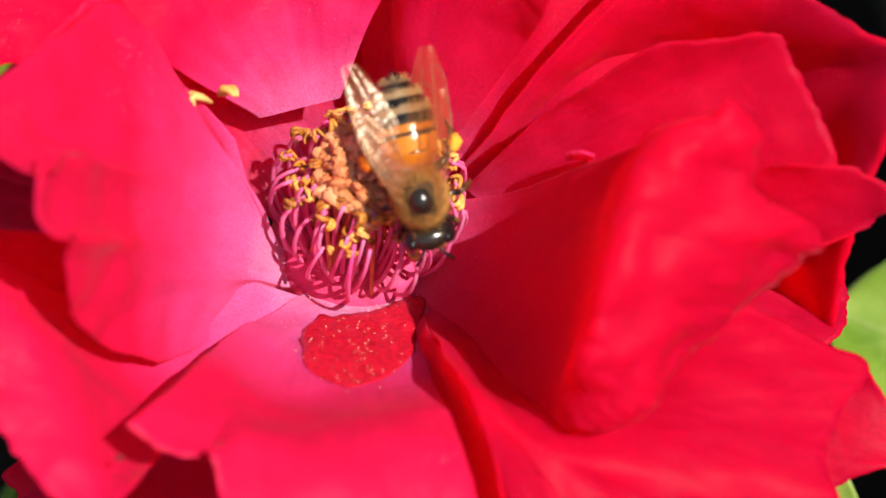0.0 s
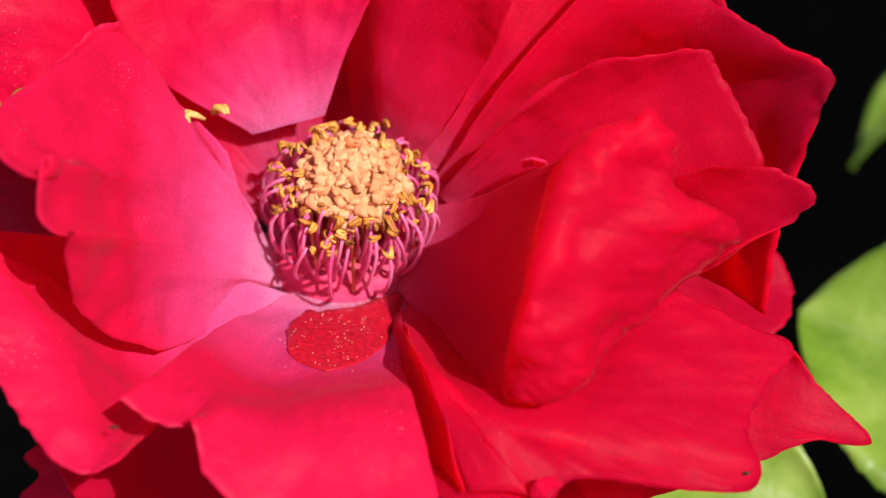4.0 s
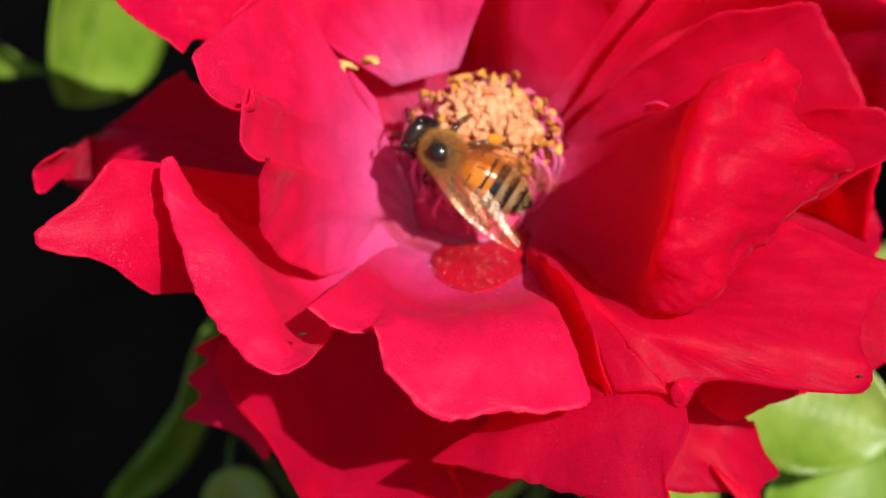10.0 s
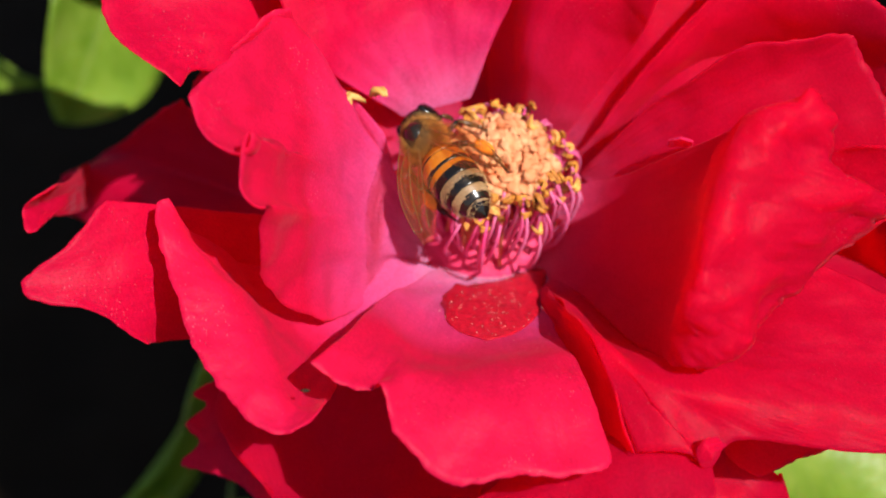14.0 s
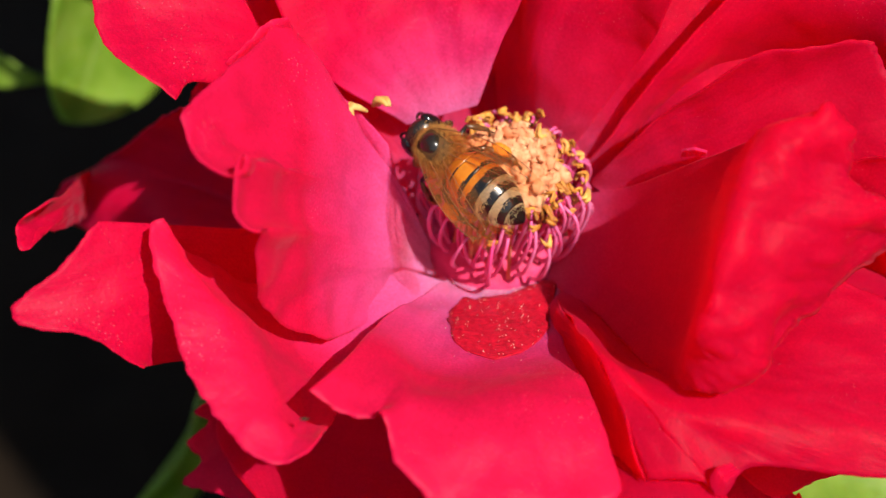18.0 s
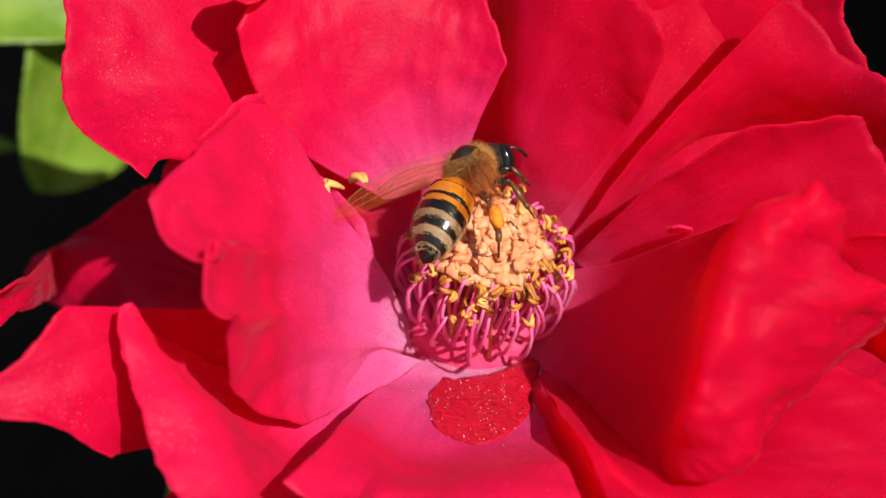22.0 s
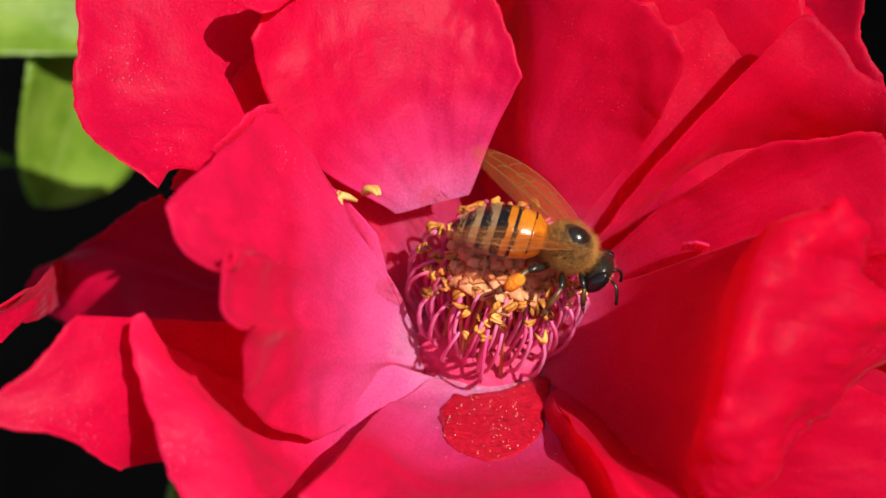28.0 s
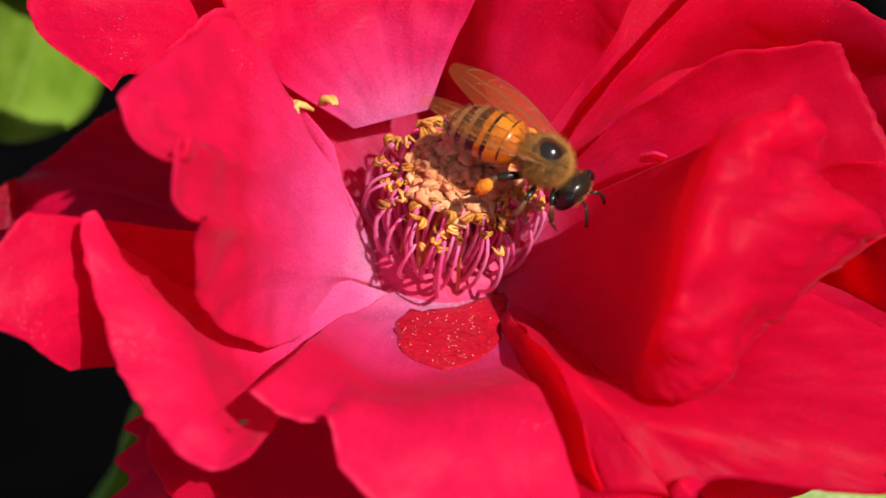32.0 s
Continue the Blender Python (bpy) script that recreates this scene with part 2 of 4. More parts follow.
# ---- the rose ----
FLOWER_BASE = Vector((0.0032, 0.01798, 0.61342))
AXIS = Vector((0.0768, -0.349, 0.934)).normalized()
SIDE = Vector((0.997, 0.0269, -0.072)).normalized()
ACROSS = AXIS.cross(SIDE)


def at_flower(angle, radius, height):
    """Flower coordinates: degrees round the axis, millimetres out and up."""
    a = radians(angle)
    return (SIDE * math.cos(a) + ACROSS * math.sin(a)) * radius * 0.001 + AXIS * height * 0.001


def smooth_row(points, count):
    """count points along a smooth line through the given ones."""
    p = [Vector(q) for q in points]
    if len(p) == 2:
        return [p[0].lerp(p[1], i / (count - 1)) for i in range(count)]
    p = [p[0] * 2 - p[1], *p, p[-1] * 2 - p[-2]]
    s = [0.0]
    for i in range(1, len(p)):
        s.append(s[-1] + max((p[i] - p[i - 1]).length, 1e-6) ** 0.5)
    out, k = [], 1
    for i in range(count):
        t = s[1] + (s[-2] - s[1]) * i / (count - 1)
        while k < len(p) - 3 and t > s[k + 1]:
            k += 1
        a = [p[k - 1 + j] for j in range(4)]
        u = [s[k - 1 + j] for j in range(4)]
        for r in (1, 2, 3):
            for j in range(4 - r):
                lo, hi = (u[j], u[j + r]) if r == 1 else ((u[j], u[j + 2]) if r == 2 else (u[1], u[2]))
                if r == 2:
                    lo, hi = u[j], u[j + 2]
                if r == 3:
                    lo, hi = u[1], u[2]
                f = (t - lo) / (hi - lo)
                a[j] = a[j] * (1 - f) + a[j + 1] * f
        out.append(a[0])
    return out


def petal_seed(name):
    return Vector((sum(map(ord, name)) % 37, len(name), 0))


def petal_wave(p, seed):
    return noise.noise(p * 160 + seed) * 0.0005 + noise.noise(p * 420 + seed) * 0.00018


CRUMPLED = {"back": 0.9, "upper_left": 0.8, "back_right": 0.7, "right_fold": 2.3, "lower_right": 0.9, "front": 0.7, "left": 0.8, "ring": 0.7}


PLEATED = {"back": 0.00034, "back_right": 0.0002, "upper_left": 0.00026, "right_back": 0.00022, "right_mid": 0.00022, "left": 0.0002}


def petal(name, rows, nu=46, nv=112, thick=0.00024):
    lines = [smooth_row([at_flower(*q) for q in r], nv) for r in rows]
    cols = [smooth_row([line[j] for line in lines], nu) for j in range(nv)]
    bm = bmesh.new()
    uv = bm.loops.layers.uv.new("UVMap")
    normal = [[None] * nv for _ in range(nu)]
    for i in range(nu):
        for j in range(nv):
            du = cols[j][min(i + 1, nu - 1)] - cols[j][max(i - 1, 0)]
            dv = cols[min(j + 1, nv - 1)][i] - cols[max(j - 1, 0)][i]
            normal[i][j] = du.cross(dv).normalized()
    seed = petal_seed(name)
    grids = []
    for side in (0, 1):
        g = []
        for i in range(nu):
            row = []
            for j in range(nv):
                p = cols[j][i]
                t = (i / (nu - 1)) ** 7
                out = cols[j][i] - cols[j][max(i - 1, 0)]
                if out.length > 1e-7:
                    p = p + out.normalized() * t * (noise.noise(p * 300 + seed) * 0.0003 + noise.noise(p * 900 + seed) * 0.00026 + noise.noise(p * 2300 + seed) * 0.00014)
                wob = petal_wave(p, seed)
                fold = CRUMPLED.get(name, 0.45) * min(1.0, max(0.0, (i / (nu - 1) - 0.5) / 0.3))
                wob += fold * (0.00055 * noise.noise(p * 260 + seed * 2) + 0.0003 * (0.4 - abs(noise.noise(p * 560 + seed))))
                pleat = noise.noise(Vector((j / nv * 6, i / nu * 2.2, 0)) + seed) + 0.35 * noise.noise(Vector((j / nv * 15, i / nu * 3.4, 3)) + seed)
                wob += PLEATED.get(name, 0.00014) * pleat * math.sin(math.pi * min(1.0, i / nu * 1.15))
                edge = 0.25 if i == nu - 1 or j in (0, nv - 1) else 1.0
                row.append(bm.verts.new(p + normal[i][j] * (wob + (0.5 - side) * thick * edge)))
            g.append(row)
        grids.append(g)
    vals = {}
    for g in grids:
        for i in range(nu):
            for j in range(nv):
                vals[g[i][j]] = (j / (nv - 1), i / (nu - 1))

    def quad(a, b, c, d):
        f = bm.faces.new((a, b, c, d))
        for lp in f.loops:
            lp[uv].uv = vals[lp.vert]

    a, b = grids
    for i in range(nu - 1):
        for j in range(nv - 1):
            quad(a[i][j], a[i + 1][j], a[i + 1][j + 1], a[i][j + 1])
            quad(b[i][j], b[i][j + 1], b[i + 1][j + 1], b[i + 1][j])
    for i in range(nu - 1):
        quad(a[i][0], b[i][0], b[i + 1][0], a[i + 1][0])
        quad(a[i][-1], a[i + 1][-1], b[i + 1][-1], b[i][-1])
    for j in range(nv - 1):
        quad(a[-1][j], b[-1][j], b[-1][j + 1], a[-1][j + 1])
    return bm


rose = tagged(new("rose"), "open red garden rose with velvety petals and golden stamens", "flower")
rose.location = FLOWER_BASE


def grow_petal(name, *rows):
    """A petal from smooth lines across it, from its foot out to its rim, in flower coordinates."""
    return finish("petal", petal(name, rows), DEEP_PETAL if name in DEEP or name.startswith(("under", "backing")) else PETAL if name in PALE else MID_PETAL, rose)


# petals begin
grow_petal('left',
    [(-137.5, 5.9, -2.6), (-151.1, 6.1, -2.1)],
    [(-145.9, 10.2, 0.1), (-148.4, 13.7, 6.5), (-163.7, 14.6, 12.7), (-174.9, 12.9, 12.8), (178.4, 10.6, 10.3), (-167.9, 8.1, 4.2)],
    [(-135.2, 16.3, 3), (-134.2, 20.4, 6.7), (-134.9, 21.4, 8.2), (-138, 24.9, 15.7), (-138.9, 25.4, 20.7), (-140, 25.1, 24.9), (-138.9, 24.3, 27.3), (-140.2, 25.2, 28.1), (-142.5, 25.6, 28.8), (-144.9, 24.9, 29.7), (-147.5, 23.8, 30.9), (-148.1, 23.4, 31.1), (-146.9, 24.3, 30.3), (-150.5, 25.2, 29.9), (-154.3, 26, 29.9), (-158.8, 25.7, 30.1), (-160.2, 25.4, 30.1), (-167.3, 23.5, 27.8), (-176.4, 21.6, 25.2), (169.7, 20, 21.9), (159.2, 19.7, 19.2), (159.4, 19.3, 18.4), (165.1, 17.4, 15.2), (164.5, 16, 14.8), (166.7, 13.4, 13.5), (172, 10.1, 10.4)])
grow_petal('left_sliver',
    [(159.7, 12.8, 2.7), (151.4, 12.7, 3.7)],
    [(165.2, 19.4, 10.6), (159.6, 16.8, 10.2)],
    [(175.5, 22.6, 20.6), (168.5, 20.7, 21.5), (160.6, 19.2, 20.7)])
grow_petal('ring',
    [(-149.4, 10.1, 0.9), (-114.7, 6.6, -0.3)],
    [(-153, 21.4, 6.3), (-141.3, 22.3, 7), (-131.5, 22.1, 6.3), (-127.6, 15.5, 2.1)],
    [(-153.6, 27.2, 16.6), (-142.3, 27.9, 17.5), (-131.3, 29.5, 17.2), (-122.6, 31, 16.4), (-119.2, 27.8, 13.6)],
    [(-157.1, 28.5, 19.4), (-157, 29.7, 19.5), (-148.1, 30.7, 18.7), (-137.3, 32.4, 18.5), (-128.7, 33.8, 18), (-120.9, 34.1, 17.8), (-118.1, 32.3, 17.8), (-117.8, 30.3, 17.1)])
grow_petal('left_point',
    [(-174, 15.1, 0.2), (-147.5, 17.4, -4.1)],
    [(-159.3, 29.4, 17.3), (-151, 30.7, 14.8), (-144.9, 33.4, 11.2)],
    [(-159.2, 33, 19.8), (-154.9, 37, 19.6), (-152.3, 40.8, 19.3), (-151.2, 40.6, 19), (-147.6, 36.6, 16.5), (-143.7, 34.1, 12.9)])
grow_petal('left_dark',
    [(178.3, 10.9, 0.5), (-156, 12.8, -2.7)],
    [(160.6, 29.2, 0.5), (162.9, 33.9, -10.1), (-177.7, 27.4, -5.6)],
    [(161.1, 29.5, 2.7), (161.2, 35.3, -7), (162.7, 40.5, -14), (166.9, 41.7, -12.2), (169.4, 41.9, -15.5), (170.9, 38.2, -16.1), (-177, 29.2, -8.3)])
grow_petal('upper_left',
    [(153.3, 14.6, 1.8), (131.1, 13.4, 2.8)],
    [(172.8, 25.6, 15.7), (152.4, 25.1, 14.2), (135.9, 27.1, 14.2), (127.8, 26.8, 12.8)],
    [(179.8, 26.5, 17.6), (175.5, 30.1, 18.6), (169.9, 33.7, 19.2), (161, 35, 21.2), (150.1, 38, 23.2), (139.7, 37.7, 23.1), (132.6, 33.4, 22.6), (122.5, 30.7, 21.5)])
grow_petal('back',
    [(146.2, 10.1, 6.6), (108, 7.8, 7.5)],
    [(157.8, 17.9, 14.1), (135.8, 16, 14.7), (116.2, 13.6, 13.4), (94.1, 10.4, 12.8)],
    [(149.9, 23.6, 21.3), (136.6, 24.5, 22), (125.1, 26.8, 22.8), (112.3, 26.8, 22.5), (101.5, 23.5, 20.8), (93.1, 17.6, 18.6), (86.3, 12.8, 16.6)])
grow_petal('back_right',
    [(97.8, 5.7, 4.3), (37.7, 6.7, 4.5)],
    [(92.4, 11.3, 1.7), (82.4, 9, 4.5), (67.5, 6.7, 8.3), (48.5, 7.1, 9.3), (34.9, 9, 9.7)],
    [(91.6, 15.3, 3.9), (85.6, 13.5, 8.7), (79.4, 10.3, 15.3), (65.6, 11.3, 17.9), (49.3, 11.7, 18.4), (34.1, 12.1, 15.9)],
    [(92.8, 25.1, 12.5), (90.1, 23.6, 17.4), (88, 21.1, 23.7), (73.1, 18.5, 24.9), (58.4, 16.3, 25.3), (40, 15, 25.4), (35.9, 14.5, 24.2), (32.7, 13.3, 19.9)])
grow_petal('back_far',
    [(54.5, 7, 3.5), (31.6, 9.2, 3.3)],
    [(63.7, 17.5, 14.1), (51.3, 19, 14), (35.8, 22.6, 13.5)],
    [(75.2, 22.8, 23.3), (62.1, 27.1, 25.5), (45.7, 30.2, 24.8), (35.4, 28.2, 21.4), (27.6, 28.6, 18.7), (22.9, 25.5, 15.5)])
grow_petal('outer_right',
    [(41.1, 8.1, 2.3), (26.5, 10, 2.1)],
    [(45.8, 24.6, 11.9), (38.9, 25, 11.6), (31.2, 25.6, 10.4)],
    [(49.1, 33.1, 22.2), (38.6, 35.3, 22.7), (32.8, 33, 21.5), (30.2, 31.6, 20.4), (23.6, 32, 18.8), (16.1, 32.9, 15.7)])
grow_petal('right_back',
    [(29.6, 8.5, 4.1), (22.3, 7.3, -0.1)],
    [(29.3, 14.5, 15.3), (27, 17.1, 15), (25.2, 21, 11.4), (12.7, 25.8, 5.5), (-3.9, 27.2, 1)],
    [(32.7, 24.6, 24.6), (31.6, 25.7, 25.2), (27, 26.5, 24.8), (20.8, 27.4, 23.6), (14.9, 29.5, 23.8), (8.4, 32.3, 24.1), (3.6, 35.6, 24.2), (-2.3, 34.4, 23.1), (-8.2, 33.4, 19.7), (-14.2, 33.2, 16.3), (-21, 34.4, 12.2)])
grow_petal('right_mid',
    [(15.6, 7.7, 4.1), (4.3, 8.2, 5.1)],
    [(11.3, 11.4, 13.5), (8.1, 13.3, 13.9), (-0.8, 15.4, 13.6), (-7.9, 18.3, 12)],
    [(9.9, 16.6, 21), (9.9, 18.1, 22.4), (8.6, 20.5, 23.4), (7.5, 23.4, 24), (8, 26, 24.3), (7.9, 26.7, 24.1), (6.6, 27.2, 23.4), (1.4, 29, 21.3), (-5, 31.1, 19.4), (-10.1, 31.5, 16.3)])
grow_petal('right_fold',
    [(10.2, 6.6, 3.5), (-51.3, 6.8, -0.4)],
    [(-3.6, 11, 9.1), (-26.7, 10.5, 5.7), (-55.7, 12.6, 4.8)],
    [(-17.6, 18.2, 25.1), (-31.7, 16.6, 22), (-45.4, 18.4, 19.6), (-56, 21.2, 17.1), (-63.4, 22.9, 15.1)],
    [(-19.3, 20.5, 31), (-35.7, 18.1, 30.7), (-49.6, 20.5, 28.9), (-58.7, 23, 26.4), (-61.7, 24.6, 23.4), (-61.9, 26.2, 18.9)],
    [(-19.4, 20.8, 31.7), (-31, 21, 31.7), (-41.8, 23.2, 28.1), (-52.7, 25.2, 24.8), (-58.2, 26.1, 22.7), (-61.4, 26.7, 19.2)],
    [(-18.4, 21, 31.5), (-20.2, 23.8, 29.9), (-25.3, 24.2, 28.1), (-23.5, 29.7, 24.4), (-32.6, 27.4, 21.1), (-41.9, 26.7, 20.2), (-48.3, 27.3, 20.4), (-57.1, 27.4, 19.8), (-60.9, 26.9, 18.8)])
grow_petal('right_roll',
    [(5, 11.6, 2.6), (-9.1, 10.7, 1)],
    [(-7.4, 23.8, 16.2), (-15, 25.8, 13.1), (-19.8, 26.9, 10.6)],
    [(-9.2, 27.6, 20.3), (-9.2, 30.6, 21.5), (-10, 33.8, 21.1), (-10.8, 35.3, 20.2), (-12.1, 34, 18.1), (-17.1, 29.8, 15.7)])
grow_petal('lower_right',
    [(-51.3, 7.6, -0.7), (-17.5, 7.1, 0.5)],
    [(-70.7, 14, 8.8), (-58.9, 14.4, 6), (-34.4, 12.4, 2.8)],
    [(-74.2, 20.6, 16.7), (-67.6, 25.5, 18), (-49.2, 27.6, 16.5), (-28.2, 25.5, 14)],
    [(-73, 30.2, 16.1), (-66.1, 32, 16.7), (-64.9, 33.1, 16.3), (-60.2, 32.3, 16.4), (-51, 36.1, 15.8), (-44, 40.1, 15.2), (-42.4, 40, 15.8), (-39.1, 37.3, 16.5), (-32.5, 36.5, 15.4), (-26.2, 37, 14.8), (-25.9, 32.9, 14.9), (-25.9, 27.4, 14.7)])
grow_petal('front',
    [(-129.5, 5.3, -2), (-40.8, 6.8, -1)],
    [(-128.4, 14.4, 5.6), (-107.1, 15.6, 7.3), (-89.7, 15.5, 7.9), (-73.9, 16, 7.8)],
    [(-121.7, 24, 16.3), (-104.3, 25.2, 17.3), (-88.8, 24.9, 17.7), (-77.1, 23.7, 16.1)],
    [(-121.5, 28.5, 20.1), (-116.4, 28.8, 19), (-111.9, 28.3, 18.9), (-110.9, 28.3, 20.5), (-108.7, 30.3, 19.8), (-103.8, 32.2, 19.7), (-98.6, 33.3, 19), (-89.1, 32, 18.8), (-78.2, 31.6, 18), (-77.4, 27.9, 17.3)])
grow_petal('under_mid',
    [(36.5, 3.4, -0.9), (13.2, 8.8, -0.5)],
    [(-92.7, 20.3, -1.2), (-71.1, 20.4, 3.4), (-59.1, 23.1, 4.6), (-53.4, 25.9, 4.4)],
    [(-91.2, 29.2, 9.9), (-77.6, 28.7, 14), (-69, 30.4, 15.3), (-63.5, 32.6, 15.1)],
    [(-98.5, 33, 9.9), (-90, 34.7, 12.6), (-82.7, 36.7, 14.3), (-76.3, 40.1, 16.6), (-73.5, 42.3, 16.6), (-72.8, 42.1, 16.7), (-71.4, 38.7, 17), (-65.6, 35, 16.4)])
grow_petal('under_left',
    [(136.7, 3, -1.3), (23.3, 5.1, -0.8)],
    [(-142.2, 29.5, -2.8), (-126.1, 24.8, -3.3), (-103.4, 23.2, -2.9), (-90.8, 24.3, -2.3)],
    [(-126.7, 31.6, -2), (-114.8, 35.8, -0), (-106.3, 40.7, 2.3), (-103.5, 43.6, 1.7), (-102.6, 43, 1.9), (-102.5, 41.7, 2.7), (-99.2, 38.3, 3.4), (-93.1, 35.1, 3), (-93.2, 32.3, 2.3), (-95.2, 30.1, 2.4)])
grow_petal('under_dark',
    [(104.9, 2.7, -2), (19, 8.1, -1.4)],
    [(-103.9, 22.8, -3.8), (-91.2, 21.3, -2.9), (-77.1, 22.4, -1.7)],
    [(-95, 31.7, -3.1), (-90.3, 30.9, -3.7), (-86.1, 30, -3), (-81, 28.9, -0.9)])
grow_petal('under_right',
    [(21.6, 7.2, -1.4), (12.8, 11.9, -1.1)],
    [(-62.9, 30.2, 1.9), (-55.2, 31.9, 2.7), (-47.4, 33.6, 2.7)],
    [(-66.8, 33.4, 0.9), (-61.4, 35.3, 1), (-55.2, 38.1, 1.2), (-54.4, 39.4, 1.4), (-55.7, 40.4, 1), (-54.4, 41.1, 1.1), (-51.8, 39, 0.6), (-45.5, 38.2, -3), (-46.4, 36.5, -1.5), (-45.5, 33.9, 0.8)])
grow_petal('under_far',
    [(12.5, 9.3, -0.5), (13.3, 14.3, 0.6)],
    [(-52.7, 31.1, 4.7), (-41.9, 32.2, 6.9), (-29.7, 36.6, 9.4), (-22.8, 37.4, 10.6)],
    [(-51.4, 33.6, 5.1), (-46.4, 34.7, 6), (-35.6, 39, 8), (-30.1, 42.2, 9), (-28.7, 44.5, 8.6), (-27.6, 45.4, 8.9), (-25.6, 41.1, 10.1), (-23.6, 36.7, 11.5)])
grow_petal('left_under',
    [(-170.9, 10.7, -9.3), (-145.8, 9.9, -11.2)],
    [(-148.9, 25.2, -5.9), (-141.5, 27.3, -7.4), (-127.9, 26.9, -5.4)],
    [(-147.6, 27.7, -4.7), (-147.7, 30.2, -5.5), (-145.6, 29.6, -6.3), (-144.7, 31.8, -6.7), (-142.1, 31.5, -7.8), (-141.1, 33.7, -8.8), (-136.5, 32.5, -8.2), (-133.1, 31.7, -7.9), (-124.6, 32.1, -6)])
grow_petal('backing_left',
    [(168.1, 8.2, -2), (144.9, 8.8, -0)],
    [(171.2, 18.6, 7.1), (153.8, 17.7, 7.8), (140.8, 17, 8.5)],
    [(167.2, 27.3, 8.3), (161.7, 26.7, 9.7), (152.9, 25.4, 14.1), (141, 24.8, 14.9), (134.9, 21.5, 13.2)])
grow_petal('backing_inner',
    [(176.3, 6.1, -1.4), (120.8, 7.7, 2.3)],
    [(157.9, 14, 3.1), (144.3, 13.2, 4.7), (123.2, 11.9, 5.7)],
    [(159.3, 19.8, 7.2), (152.7, 19.9, 9), (142.5, 19, 8.9), (127.5, 15.6, 8), (107.5, 12.6, 7.1)])
grow_petal('backing_gap',
    [(128.6, 8.3, -2.3), (73.3, 9, -0.7)],
    [(125.4, 12.6, 0.7), (104.5, 14.2, 2.9), (86.9, 16.1, 3.2), (74.7, 16, 4.3)],
    [(122.4, 16.6, 3.8), (107.3, 19.2, 6.3), (92.5, 22.4, 7.6), (83.5, 22.1, 7.6), (75, 18.9, 7)])
grow_petal('backing_right',
    [(49, 6.6, 0.9), (21.8, 8.8, 0.2)],
    [(44.6, 13.7, 10.8), (35.7, 16.3, 12.2), (19.4, 16.6, 10.1)],
    [(62.4, 21.4, 19), (52.5, 25.8, 20.3), (41.4, 30.1, 20), (28.6, 30, 17.1), (16.8, 27.5, 14.6)])
grow_petal('backing_front',
    [(-57.1, 4.9, -3.9), (-35.4, 7.1, -3.6)],
    [(-73.1, 12, -0.5), (-58.3, 13, -1.1)],
    [(-76.6, 22.6, 1.8), (-71.7, 26.7, 3.5), (-66, 26.2, 4.5)])
grow_petal('curled_lip',
    [(120.2, 27.2, 20.4), (121.9, 24, 18.6)],
    [(135.2, 25.1, 23.7), (137.6, 22.9, 21.9)],
    [(144.3, 25.7, 24.2), (147.4, 25.9, 23.3), (148.9, 24.6, 23.3), (146.3, 22.6, 23), (141.7, 22.5, 22.7)])
grow_petal('backing_side',
    [(-0.8, 16.7, -4.5), (-10.1, 19.1, -6)],
    [(-1.7, 26.2, -0.8), (-12.5, 27.9, -1.3)],
    [(-0.5, 36.9, 1.3), (-5.7, 38.3, 0.6), (-11.1, 37.8, 1), (-16.5, 34, 0.5)])
grow_petal('front_fold',
    [(-63.8, 5.2, -4.4), (-51.4, 7.7, -0.5)],
    [(-70.5, 8.8, -4), (-70.5, 13.9, 8.6)],
    [(-70.9, 14.1, -2.1), (-74, 20.6, 16.5)],
    [(-74.2, 25.1, 2.5), (-72.9, 30.2, 16.3)])
grow_petal('rim_curl',
    [(-62.2, 31.5, 17.1), (-61.6, 32.3, 16.6)],
    [(-64.9, 31.6, 18.2), (-64.6, 32.8, 17.7)],
    [(-65.9, 31.8, 17.3), (-65.9, 32.6, 16.6), (-64.5, 33, 16.7)])
grow_petal('nick',
    [(-2, 13.4, 13.4), (-2.6, 15.4, 13.9)],
    [(-6.2, 13.1, 15.7), (-7, 14, 16.6), (-5.6, 15.1, 15.7)])
grow_petal('left_curl',
    [(164.6, 39.7, -11.4), (170.1, 38.7, -13.6)],
    [(-179.4, 37, 3.3), (-176.3, 37.1, 1)],
    [(-173.1, 37.1, 9.1), (-171.1, 38.8, 9.8), (-170.4, 39.7, 8.8), (-167.5, 39.4, 8.9), (-168.2, 38.7, 8.2), (-171.1, 38.4, 7), (-173.8, 37.4, 3.5)])
FRONT_ROWS = (
    [(-129.5, 5.3, -2), (-40.8, 6.8, -1)],
    [(-128.4, 14.4, 5.6), (-107.1, 15.6, 7.3), (-89.7, 15.5, 7.9), (-73.9, 16, 7.8)],
    [(-121.7, 24, 16.3), (-104.3, 25.2, 17.3), (-88.8, 24.9, 17.7), (-77.1, 23.7, 16.1)],
    [(-121.5, 28.5, 20.1), (-116.4, 28.8, 19), (-111.9, 28.3, 18.9), (-110.9, 28.3, 20.5), (-108.7, 30.3, 19.8), (-103.8, 32.2, 19.7), (-98.6, 33.3, 19), (-89.1, 32, 18.8), (-78.2, 31.6, 18), (-77.4, 27.9, 17.3)],
)
PATCH_U = (0.09, 0.43)
PATCH_V = (0.60, 0.36)
# petals end


